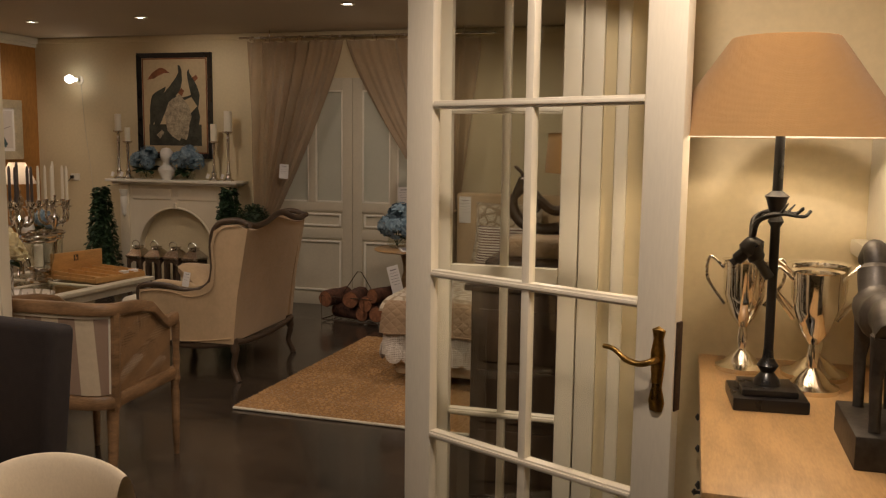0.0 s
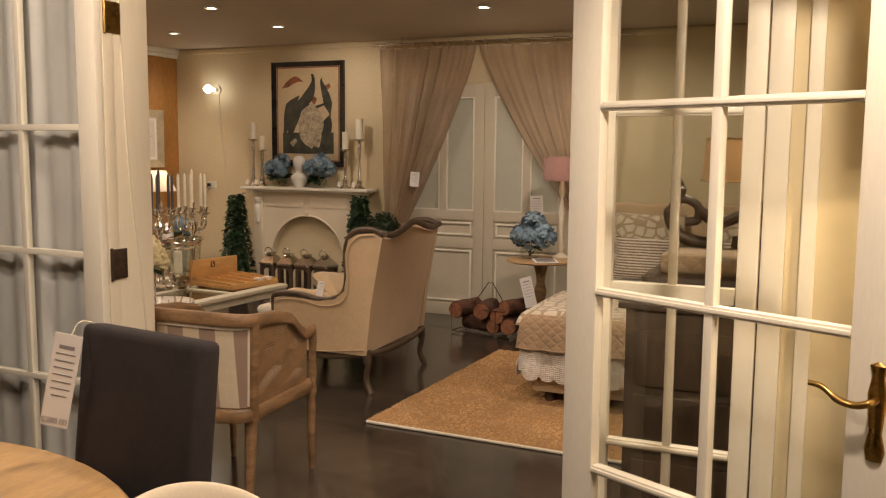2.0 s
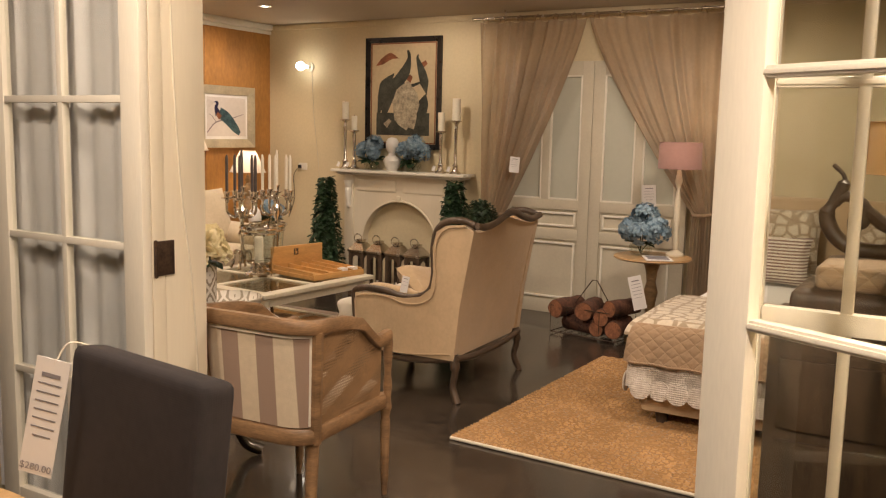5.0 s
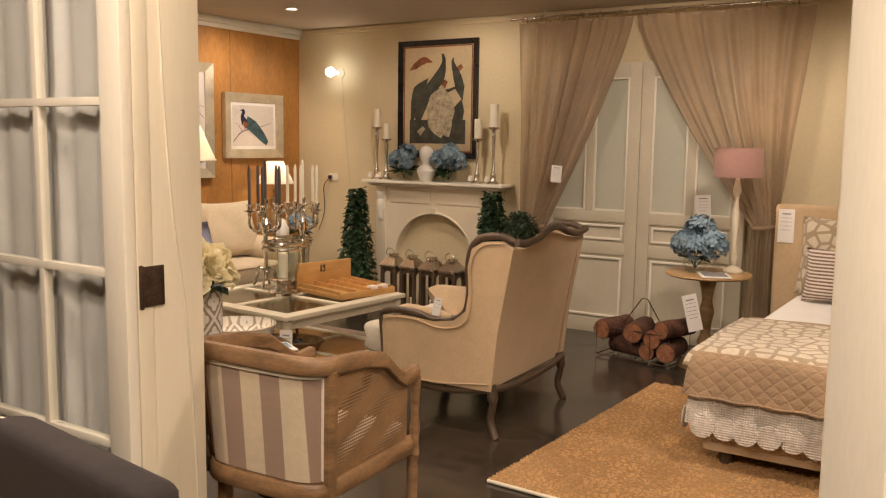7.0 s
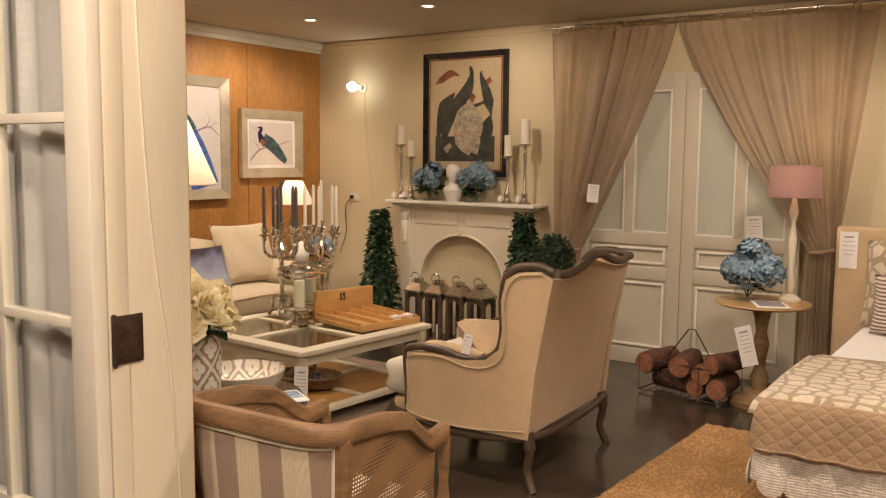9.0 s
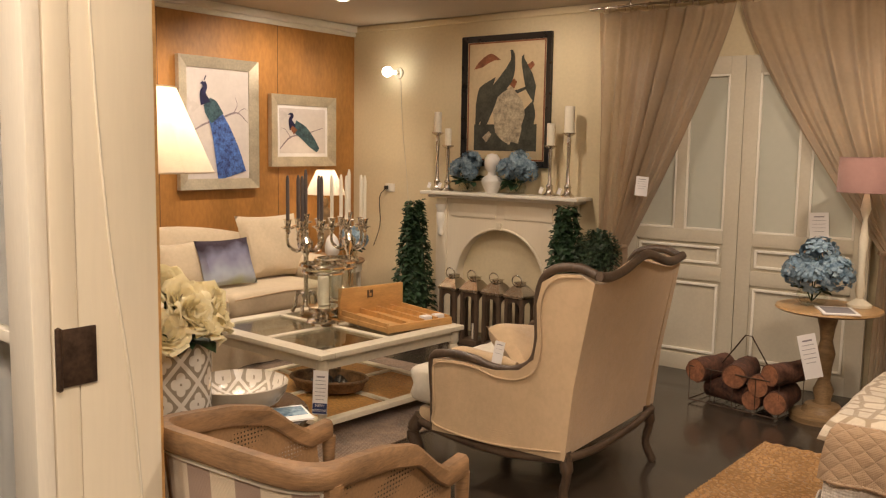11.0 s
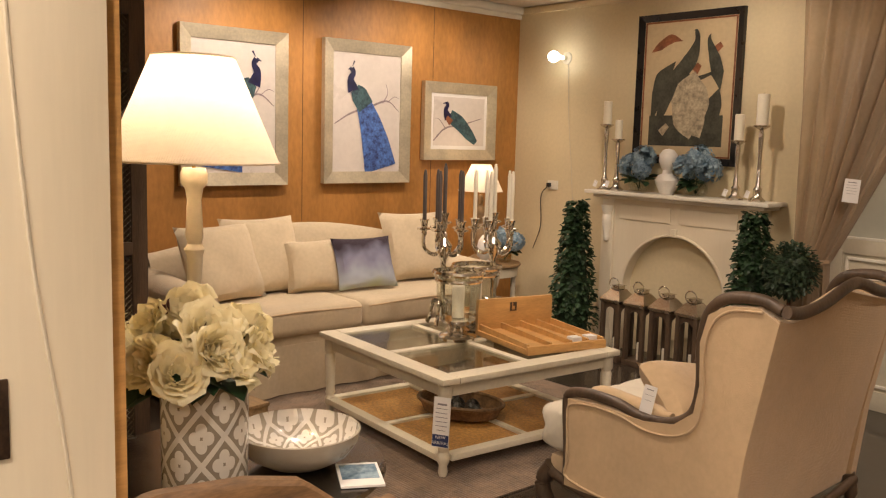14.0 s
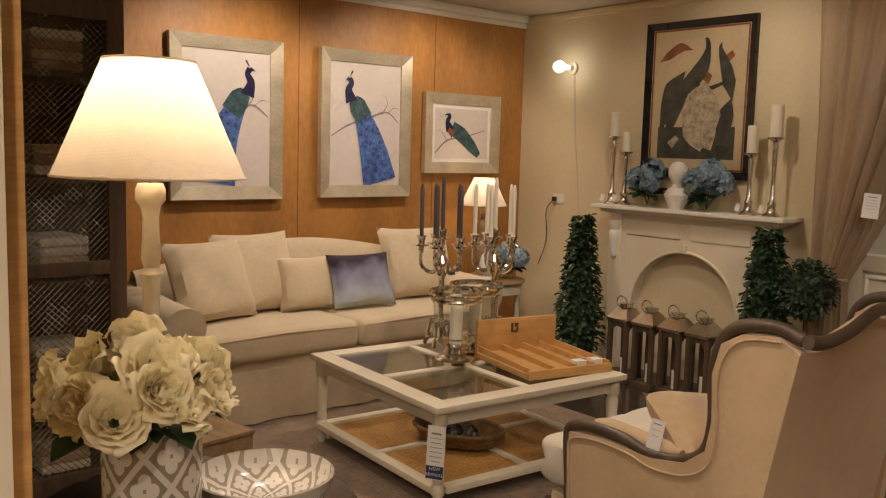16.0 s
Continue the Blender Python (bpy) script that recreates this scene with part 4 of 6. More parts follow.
def shell(u, v):
    """Outside of the back and wings, u from one wing to the other."""
    y = -0.47 + 0.94 * u
    c = abs(2 * u - 1)
    top = 1.02 + 0.1 * (1 - abs(c - 0.0)) ** 1.0 + 0.05 * c ** 6
    z = 0.3 + (top - 0.3) * v
    x = 0.42 + 0.16 * v ** 1.2
    return Vector((x, y * (0.96 + 0.06 * v), z))


part("back_panel", surface(shell, 24, 12, 0.05), M_LINEN, wc)
part("inner_back", boxes(((0.36, 0, 0.72), (0.12, 0.76, 0.6), 0.05, pose(0, 0, 0, 0, 12, 0), 3)), M_LINEN, wc)
for s in (-1, 1):
    prof = [(-0.42, 0.27), (0.44, 0.27), (0.48, 0.6), (0.58, 1.06), (0.5, 1.1), (0.36, 1.09), (0.28, 1.05), (0.25, 0.95), (0.26, 0.8), (0.24, 0.7), (0.15, 0.64), (0.0, 0.62), (-0.25, 0.63), (-0.42, 0.62)]
    part("side_panel", outline([(p[0], p[1]) for p in prof], 0.05, pose(0, s * 0.46 - 0.025, 0)), M_LINEN, wc)
    edge = [(0.58, 1.1), (0.48, 1.125), (0.34, 1.11), (0.265, 1.05), (0.24, 0.94), (0.25, 0.8), (0.22, 0.69), (0.12, 0.635), (-0.02, 0.625), (-0.15, 0.65), (-0.32, 0.655), (-0.43, 0.635), (-0.445, 0.58), (-0.43, 0.42), (-0.425, 0.26)]
    part("side_frame", bar(smooth_line([(x, s * 0.462, z) for x, z in edge], 5), 0.021, 10), M_WALNUT, wc, "carved weathered oak frame")
    part("arm_pad", bar(smooth_line([(-0.33, s * 0.43, 0.645), (-0.25, s * 0.43, 0.662), (-0.1, s * 0.43, 0.655), (0.1, s * 0.43, 0.64)]), [0.012] + [0.03] * 16 + [0.02] * 2, 12), M_LINEN, wc)
    part("welt", bar(smooth_line([(x + (0.03 if x < 0.1 else 0.035), s * 0.49, z - 0.035) for x, z in edge[1:-1]] + [(-0.39, s * 0.49, 0.3), (0.0, s * 0.49, 0.275), (0.42, s * 0.49, 0.31)], 4), 0.005, 6), M_LINEN, wc, "linen cord piping")
    part("lower_rail", bar(smooth_line([(-0.59, s * 0.43, 0.285), (-0.43, s * 0.46, 0.27), (-0.2, s * 0.462, 0.245), (0, s * 0.462, 0.235), (0.2, s * 0.462, 0.245), (0.45, s * 0.462, 0.275)]), 0.02, 10), M_WALNUT, wc)
    part("front_leg", bar(smooth_line([(-0.56, s * 0.42, 0.3), (-0.6, s * 0.44, 0.22), (-0.56, s * 0.425, 0.1), (-0.58, s * 0.435, 0.02), (-0.595, s * 0.435, 0.0)]), [0.04] * 5 + [0.036] * 8 + [0.02] * 9 + [0.022] * 3, 12), M_WALNUT, wc, "cabriole leg")
    part("rear_leg", bar(smooth_line([(0.42, s * 0.45, 0.3), (0.44, s * 0.455, 0.2), (0.42, s * 0.45, 0.1), (0.47, s * 0.46, 0.0)]), [0.034] * 6 + [0.024] * 13, 12), M_WALNUT, wc, "cabriole leg")
part("top_rail", bar(smooth_line([(0.6, -0.475, 1.1), (0.595, -0.36, 1.085), (0.6, -0.22, 1.1), (0.605, 0, 1.15), (0.6, 0.22, 1.1), (0.595, 0.36, 1.085), (0.6, 0.475, 1.1)]), 0.022, 10), M_WALNUT, wc, "carved crest rail")
part("rear_rail", bar(smooth_line([(0.45, -0.46, 0.28), (0.45, -0.2, 0.25), (0.45, 0.2, 0.25), (0.45, 0.46, 0.28)]), 0.02, 10), M_WALNUT, wc)
part("front_rail", boxes(((-0.58, 0, 0.28), (0.05, 0.8, 0.07), 0.015)), M_WALNUT, wc)
part("seat_base", boxes(((-0.08, 0, 0.31), (1.0, 0.84, 0.08), 0.02)), M_LINEN, wc)


def tufted(u, v):
    """Thick cushion in two quilted bulges, pinched where the tufts are."""
    a = 2 * math.pi * v
    sx, sz = math.cos(a), math.sin(a)
    ex, ez = math.copysign(abs(sx) ** 0.3, sx), math.copysign(abs(sz) ** 0.3, sz)
    side = 1 - 0.05 * math.exp(-(ez / 0.16) ** 2)
    pinch = 1 - 0.07 * abs(math.cos(math.pi * 5 * u)) ** 6 * (0.4 + 0.6 * abs(ez))
    end = min(1, (min(u, 1 - u) / 0.04)) ** 0.5
    return Vector((-0.165 + 0.5 * ex * side * (0.9 + 0.1 * end), -0.43 + 0.86 * u, 0.455 + 0.1 * ez * pinch * (0.75 + 0.25 * end)))


bm = surface(tufted, 60, 48)
bmesh.ops.remove_doubles(bm, verts=bm.verts, dist=0.0005)
bmesh.ops.holes_fill(bm, edges=[e for e in bm.edges if e.is_boundary])
part("tufted_cushion", bm, M_PALE, wc, "thick tufted cream seat cushion")
t = thing("chair_cushion", (3.68, -2.7, 0.64), "folded cream and tan cushion on the wing chair", "cushion", 10)
part("cover", pillow(0.4, 0.3, 0.14, pose(0, 0, 0, -55, 10, 70), 8), M_LINEN, t)
tag_card((3.72, -3.02, 0.74), 0.1, 0.045, 20, 10, False, 3)

# ---- cane tub chair, faces +y ----
tc_ = thing("tub_chair", (4.215, -4.59, 0), "oak tub chair with striped linen back and cane sides", "armchair", 2)
R = 0.278


def tub(u, z, r=R):
    """Plan of the tub: from one arm end round the back to the other."""
    if u < 0.3:
        q = u / 0.3
        p = (-r + 0.02 * (1 - q), 0.29 - 0.53 * q)
    elif u > 0.7:
        q = (1 - u) / 0.3
        p = (r - 0.02 * (1 - q), 0.29 - 0.53 * q)
    else:
        q = (u - 0.3) / 0.4
        a = math.pi * (1 + q)
        p = (r * math.copysign(abs(math.cos(a)) ** 0.4, math.cos(a)), -0.24 + 0.09 * math.sin(a))
    k = 1 + 0.28 * (z - 0.85)
    return Vector((p[0] * k, p[1] - 0.08 * (z - 0.5), z))


def topz(u):
    c = abs(u - 0.5) / 0.5
    return float(np.interp(c, (0, 0.4, 0.6, 0.74, 0.84, 0.9, 1.0), (0.875, 0.865, 0.85, 0.82, 0.745, 0.715, 0.725)))


def flat_rail(z_of, wide, tall):
    """A rail of oblong section that follows the plan of the tub."""
    bm = bmesh.new()
    rings = []
    for k in range(61):
        u = k / 60
        c, a, b = tub(u, z_of(u)), tub(max(0, u - 0.01), z_of(u)), tub(min(1, u + 0.01), z_of(u))
        side = (b - a).cross(Vector((0, 0, 1))).normalized()
        rings.append([bm.verts.new(c + side * wide * x + Vector((0, 0, tall * z))) for x, z in ((-0.5, -0.4), (-0.4, -0.5), (0.4, -0.5), (0.5, -0.4), (0.5, 0.3), (0.3, 0.5), (-0.3, 0.5), (-0.5, 0.3))])
    for a, b in zip(rings, rings[1:]):
        for i in range(8):
            bm.faces.new((a[i], a[(i + 1) % 8], b[(i + 1) % 8], b[i]))
    bm.faces.new(rings[0][::-1])
    bm.faces.new(rings[-1])
    return bm


part("striped_back", surface(lambda u, v: tub(0.345 + 0.31 * u, 0.47 + 0.365 * v), 24, 8, 0.02), M_STRIPE, tc_, "striped linen back panel")
for a0, a1 in ((0.03, 0.31), (0.69, 0.97)):
    part("cane_side", surface(lambda u, v: tub(a0 + (a1 - a0) * u, 0.43 + (topz(a0 + (a1 - a0) * u) - 0.43) * v), 20, 10), M_CANE, tc_, "open woven cane panel")
part("crest_rail", flat_rail(topz, 0.045, 0.055), M_TUBOAK, tc_)
part("back_piping", bar([tub(0.345, 0.475), tub(0.345, 0.83)] + [tub(0.345 + 0.31 * k / 12, 0.838) for k in range(13)] + [tub(0.655, 0.83), tub(0.655, 0.475)], 0.012, 6), M_PALE, tc_, "pale linen piping")
part("seat_rail", flat_rail(lambda u: 0.435, 0.045, 0.06), M_TUBOAK, tc_)
part("front_rail", boxes(((0, 0.27, 0.435), (0.46, 0.04, 0.058), 0.008)), M_TUBOAK, tc_)
for u in (0.32, 0.68):
    part("back_post", bar([tub(u, 0.4), tub(u, 0.6), tub(u, 0.85)], 0.028, 8), M_TUBOAK, tc_)
for s in (-1, 1):
    part("arm_post", turned([(0.02, 0.4), (0.014, 0.45), (0.02, 0.5), (0.014, 0.56), (0.018, 0.6), (0.022, 0.7)], (s * 0.248, 0.275, 0), 12), M_TUBOAK, tc_)
    part("front_leg", turned([(0.012, 0), (0.018, 0.1), (0.022, 0.34), (0.018, 0.36), (0.026, 0.4)], (s * 0.235, 0.28, 0), 12), M_TUBOAK, tc_)
    part("rear_leg", bar([(s * 0.225, -0.235, 0.44), (s * 0.23, -0.25, 0.2), (s * 0.24, -0.285, 0.0)], [0.03, 0.024, 0.018], 10), M_TUBOAK, tc_)
part("seat", boxes(((0, 0.0, 0.49), (0.46, 0.5, 0.08), 0.035, None, 3)), M_PALE, tc_, "cream seat cushion")

# ---- pewter table with vase, bowl, lamp ----
pt = thing("pedestal_table", (3.42, -4.44, 0), "round dark pewter tripod table", "table")
pt.scale = (1, 1, 1.1275)
part("top", turned([(0.0, 0.575), (0.3, 0.578), (0.38, 0.585), (0.4, 0.6), (0.395, 0.61), (0.0, 0.612)], seg=40), M_PEWTER, pt)
part("column", turned([(0.05, 0.14), (0.06, 0.2), (0.03, 0.26), (0.04, 0.32), (0.055, 0.4), (0.03, 0.48), (0.05, 0.56), (0.06, 0.577)], seg=18), M_PEWTER, pt)
for k in range(3):
    a = k * 2 * math.pi / 3 + 0.7
    part("leg", bar(smooth_line([(0.03 * math.cos(a), 0.03 * math.sin(a), 0.22), (0.16 * math.cos(a), 0.16 * math.sin(a), 0.2), (0.24 * math.cos(a), 0.24 * math.sin(a), 0.06), (0.32 * math.cos(a), 0.32 * math.sin(a), 0.02)]), 0.024, 10), M_PEWTER, pt)
ZT = 0.69
vase = thing("vase", (3.625, -4.63, ZT), "white cylinder vase with grey quatrefoil trellis", "vase")
vase.scale = (1, 1, 1.06)
part("body", turned([(0.0, 0.0), (0.092, 0.0), (0.098, 0.01), (0.101, 0.27), (0.095, 0.295), (0.086, 0.302), (0.082, 0.302), (0.088, 0.29), (0.094, 0.27), (0.092, 0.02), (0.0, 0.015)], seg=48), M_TRELLIS, vase)


def bloom(bm, c, r, rng, layers=4, petals=7, open_up=None):
    """A full flower of cupped petals, closed in the middle and open outside, about the axis open_up."""
    ax = Vector(open_up or (rng.uniform(-1, 1), rng.uniform(-1, 1), rng.uniform(0.2, 1))).normalized()
    rot = ax.to_track_quat("Z", "Y").to_matrix()
    for l in range(layers):
        q = l / max(1, layers - 1)
        for k in range(petals):
            a = 2 * math.pi * (k + 0.5 * l) / petals + rng.uniform(-0.3, 0.3)
            size = r * (0.55 + 0.45 * q) * rng.uniform(0.9, 1.1)
            lean = 0.1 + 1.05 * q + rng.uniform(-0.15, 0.2)
            half = 0.62 - 0.1 * q
            ph = rng.uniform(0, 6)
            g = []
            for i in range(6):
                t = i / 5
                row = []
                for j in range(-2, 3):
                    b_ = j / 2 * half * math.sin(math.pi * (0.12 + 0.62 * t)) * 1.25
                    frill = 0.035 * r * t * math.sin(2.6 * j + ph)
                    rad = size * math.sin(0.25 + 1.2 * t * (0.35 + 0.65 * q)) * (1 - 0.1 * (1 - q))
                    z = size * (1.15 * t * math.cos(lean * 0.75 * t) - 0.35 - 0.09 * j * j * t * t)
                    row.append(bm.verts.new(Vector(c) + rot @ Vector(((rad + frill) * math.cos(a + b_), (rad + frill) * math.sin(a + b_), z + frill))))
                g.append(row)
            for i in range(5):
                for j in range(4):
                    bm.faces.new((g[i][j], g[i + 1][j], g[i + 1][j + 1], g[i][j + 1]))
    return bm


def leaf(bm, at, direction, size, rng, roll=0.0):
    d = Vector(direction).normalized()
    s = d.cross(Vector((0.2, 0.1, 1))).normalized()
    n_ = s.cross(d)
    p = [(0, 0, 0), (0.35, 0.36, 0.08), (0.75, 0.28, 0.05), (1, 0, -0.12), (0.75, -0.28, 0.05), (0.35, -0.36, 0.08)]
    vs = [bm.verts.new(Vector(at) + size * (d * a + s * b + n_ * c)) for a, b, c in p]
    bm.faces.new((vs[0], vs[1], vs[2], vs[3]))
    bm.faces.new((vs[0], vs[3], vs[4], vs[5]))


rng = random.Random(11)
bq = thing("peony_bouquet", (3.608, -4.655, 1.005), "large bunch of cream silk peonies in the vase", "flowers")
heads = [(-0.16, -0.19, -0.005, 0.05)]
for count, ring, z in ((1, 0.0, 0.14), (5, 0.085, 0.12), (8, 0.145, 0.08), (7, 0.15, 0.06)):
    for k in range(count):
        a = 2 * math.pi * (k + 0.35 * count) / count + rng.uniform(-0.2, 0.2)
        q = ring * rng.uniform(0.88, 1.1)
        heads.append((q * math.cos(a), q * math.sin(a), z + rng.uniform(-0.02, 0.02), rng.uniform(0.058, 0.078)))
for x, y, z, r in heads:
    bm = bmesh.new()
    bloom(bm, (x, y, z), r, rng, 5, 6, (x * 6 + rng.uniform(-0.5, 0.5), y * 6 + rng.uniform(-0.5, 0.5), rng.uniform(0.25, 0.8)))
    part("bloom", bm, M_CREAMF, bq, "", 3.1)
bm = bmesh.new()
for x, y, z, r in heads:
    tube(bm, [(0.2 * x, 0.2 * y, 0.0), (0.7 * x, 0.7 * y, z * 0.6), (x, y, z - 0.02)], 0.004, 5)
for k in range(24):
    a = rng.uniform(0, 6.28)
    leaf(bm, (0.08 * math.cos(a), 0.08 * math.sin(a), rng.uniform(0.0, 0.06)), (math.cos(a), math.sin(a), rng.uniform(-0.5, 0.2)), rng.uniform(0.07, 0.12), rng)
part("stems_and_leaves", bm, M_LEAF, bq, "green stems and leaves")
for p in ((-0.03, -0.05, 0.155), (0.06, 0.0, 0.155), (-0.09, 0.03, 0.14)):
    part("wine_bud", bloom(bmesh.new(), p, 0.03, rng, 2, 6), M_WINE, bq, "dark wine red inner petals", 3.1)

bowl = thing("bowl", (3.515, -4.31, ZT), "taupe ceramic bowl with trellis pattern inside", "bowl")
bowl.scale = (1.02, 1.02, 0.76)
part("outside", turned([(0.0, 0.0), (0.07, 0.0), (0.09, 0.01), (0.135, 0.045), (0.158, 0.09), (0.165, 0.13), (0.16, 0.132)], seg=40, caps=False), M_TAUPEG, bowl)
part("inside", turned([(0.161, 0.1325), (0.154, 0.09), (0.13, 0.05), (0.085, 0.018), (0.0, 0.012)], seg=40, caps=False), M_TRELLISB, bowl, "white inside with grey trellis")
t = thing("brochure", (3.69, -4.23, ZT), "glossy brochure with blue print on the table", "brochure", 62)
t.scale = (0.75, 0.75, 1)
part("booklet", boxes(((0, 0, 0.003), (0.15, 0.21, 0.006))), M_CARD, t)
part("print", boxes(((0, 0.02, 0.0065), (0.13, 0.13, 0.001))), M_BLUEF, t, "blue sea photograph")


def table_lamp(at, prof, base_mat, r0, r1, z0, z1, shade_mat, watts, label, seg=36, square=False):
    t = thing("table_lamp", at, label, "lamp")
    part("base", turned(prof, seg=4 if square else 24), base_mat, t)
    part("shade", surface(lambda u, v: Vector(((r0 + (r1 - r0) * v) * math.cos(2 * math.pi * u), (r0 + (r1 - r0) * v) * math.sin(2 * math.pi * u), z0 + (z1 - z0) * v)), seg, 4), shade_mat, t)
    part("trim", bar([(r0 * math.cos(2 * math.pi * k / seg), r0 * math.sin(2 * math.pi * k / seg), z0) for k in range(seg + 1)], 0.003, 6), shade_mat, t)
    part("trim", bar([(r1 * math.cos(2 * math.pi * k / seg), r1 * math.sin(2 * math.pi * k / seg), z1) for k in range(seg + 1)], 0.003, 6), shade_mat, t)
    zb = z0 + 0.35 * (z1 - z0)
    part("harp", bar([(0, 0, prof[-1][1] - 0.01), (0, 0, zb - 0.03)], 0.005, 6), M_BRASS, t)
    if watts:
        part("bulb", turned([(0.012, zb - 0.035), (0.025, zb), (0.028, zb + 0.02), (0.018, zb + 0.045), (0, zb + 0.05)], seg=14), M_BULB, t)
        lamp("lamp_glow", "POINT", (at[0], at[1], at[2] + zb + 0.1), watts, WARM, 0.04)
    return t


table_lamp((3.262, -4.486, ZT), [(0.07, 0), (0.072, 0.015), (0.04, 0.03), (0.024, 0.06), (0.019, 0.1), (0.018, 0.4), (0.026, 0.415), (0.016, 0.43), (0.019, 0.46), (0.022, 0.55), (0.028, 0.565), (0.018, 0.58), (0.024, 0.6), (0.019, 0.7), (0.024, 0.73), (0.036, 0.745), (0.036, 0.77), (0.03, 0.785)], M_WHITEW, 0.226, 0.108, 0.802, 1.078, M_SHADE, 7.5, "white turned lamp with glowing ivory shade", 36)

# ---- side table, lamp and curios beyond the sofa ----
st = thing("side_table", (0.4, -0.68, 0), "round white side table with oak top", "table")
part("top", turned([(0.0, 0.57), (0.26, 0.572), (0.275, 0.585), (0.27, 0.6), (0.0, 0.602)], seg=36), M_OAK, st)
part("apron", turned([(0.25, 0.5), (0.252, 0.571)], seg=36, caps=False), M_WHITEW, st)
for k in range(4):
    a = k * math.pi / 2 + 0.6
    part("leg", turned([(0.012, 0), (0.018, 0.2), (0.02, 0.48), (0.025, 0.5), (0.025, 0.56)], (0.22 * math.cos(a), 0.22 * math.sin(a), 0), 10), M_WHITEW, st)
table_lamp((0.3, -0.68, 0.602), [(0.08, 0), (0.08, 0.02), (0.03, 0.05), (0.06, 0.12), (0.075, 0.2), (0.05, 0.27), (0.025, 0.3), (0.045, 0.35), (0.05, 0.4), (0.02, 0.45), (0.03, 0.48), (0.012, 0.53)], M_OAK, 0.18, 0.08, 0.56, 0.77, M_SHADE, 2, "carved oak table lamp with lit ivory shade")
t = thing("finial_ornament", (0.52, -0.82, 0.602), "white plaster cone ornament on the side table", "ornament")
part("cone", turned([(0.05, 0), (0.05, 0.02), (0.03, 0.04), (0.06, 0.07), (0.065, 0.12), (0.05, 0.19), (0.02, 0.23), (0, 0.24)], seg=20), M_PLASTER, t)


def hydrangea(at, heads, rng, pot_r=0.06, label="blue silk hydrangeas in a clear glass bowl"):
    t = thing("hydrangea_arrangement", at, label, "flowers", group="blue hydrangeas")
    part("pot", turned([(0.0, 0.0), (pot_r * 0.8, 0), (pot_r * 1.1, 0.03), (pot_r * 1.1, 0.07), (pot_r * 0.95, 0.095), (pot_r * 0.92, 0.095), (pot_r * 1.05, 0.06), (pot_r * 0.75, 0.01)], seg=24), M_GLASS, t, "clear glass bowl")
    for x, y, z, r in heads:
        bm = bmesh.new()
        for k in range(85):
            d = Vector((rng.gauss(0, 1), rng.gauss(0, 1), rng.gauss(0.35, 1))).normalized()
            c = Vector((x, y, z)) + d * r * rng.uniform(0.72, 1.0)
            q = d.to_track_quat("Z", "Y").to_matrix()
            s = r * rng.uniform(0.3, 0.4)
            for m_ in range(4):
                a = m_ * math.pi / 2 + k
                pts = [(0, 0, 0), (s * 0.7, s * 0.42, 0.06 * s), (s * 1.05, 0, 0.2 * s), (s * 0.7, -s * 0.42, 0.06 * s)]
                bm.faces.new([bm.verts.new(c + q @ (Matrix.Rotation(a, 3, "Z") @ Vector(p))) for p in pts])
        part("flower_head", bm, M_BLUEF, t)
    bm = bmesh.new()
    for k in range(12):
        a = rng.uniform(0, 6.28)
        leaf(bm, (0.03 * math.cos(a), 0.03 * math.sin(a), 0.09), (math.cos(a), math.sin(a), rng.uniform(-0.4, 0.6)), rng.uniform(0.09, 0.13), rng)
    for x, y, z, r in heads:
        tube(bm, [(0, 0, 0.02), (x * 0.6, y * 0.6, z * 0.6), (x, y, z)], 0.004, 5)
    part("stems_and_leaves", bm, M_LEAF, t, "dark green leaves")
    return t


rng = random.Random(21)
hydrangea((0.5, -0.58, 0.602), [(0.0, 0, 0.2, 0.09), (0.09, 0.02, 0.17, 0.08)], rng)
t = thing("side_table", (0.45, -3.76, 0), "small dark wooden side table beside the sofa", "table")
part("top", boxes(((0, 0, 0.58), (0.42, 0.3, 0.03), 0.006)), M_OAK, t)
for a in (-1, 1):
    for b in (-1, 1):
        part("leg", boxes(((a * 0.18, b * 0.12, 0.283), (0.035, 0.035, 0.565), 0.004)), M_OAK, t)
table_lamp((0.3, -3.78, 0.595), [(0.07, 0), (0.07, 0.02), (0.03, 0.05), (0.05, 0.15), (0.03, 0.28), (0.012, 0.4)], M_OAK, 0.14, 0.07, 0.42, 0.6, M_SHADE, 0, "small lamp with pale shade")
t = thing("shell_ornament", (0.6, -3.72, 0.595), "white ribbed plaster shell ornament", "ornament")
part("shell", surface(lambda u, v: Vector((0.05 * math.sin(math.pi * v) * math.cos(2 * math.pi * u) * (1 + 0.12 * math.sin(v * 60)), 0.08 * math.sin(math.pi * v) ** 0.6 * math.sin(2 * math.pi * u) * (1 + 0.08 * math.sin(v * 60)), 0.26 * v)), 24, 60), M_PLASTER, t)

# ---- cabinet with wire mesh doors ----
cb = thing("mesh_cabinet", (1.2, -4.4, 0), "tall dark brown cabinet with wire mesh doors", "cabinet")
for s in (-1, 1):
    part("side", boxes(((0, s * 0.5, 1.1), (0.45, 0.03, 2.2), 0.004)), M_BROWN, cb)
part("back", boxes(((-0.215, 0, 1.1), (0.02, 0.97, 2.2))), M_BROWN, cb)
part("top", boxes(((0, 0, 2.215), (0.5, 1.08, 0.03), 0.006)), M_BROWN, cb)
for z in (0.05, 0.5, 0.95, 1.4, 1.85):
    part("shelf", boxes(((0, 0, z), (0.41, 0.97, 0.022), 0.003)), M_BROWN, cb)
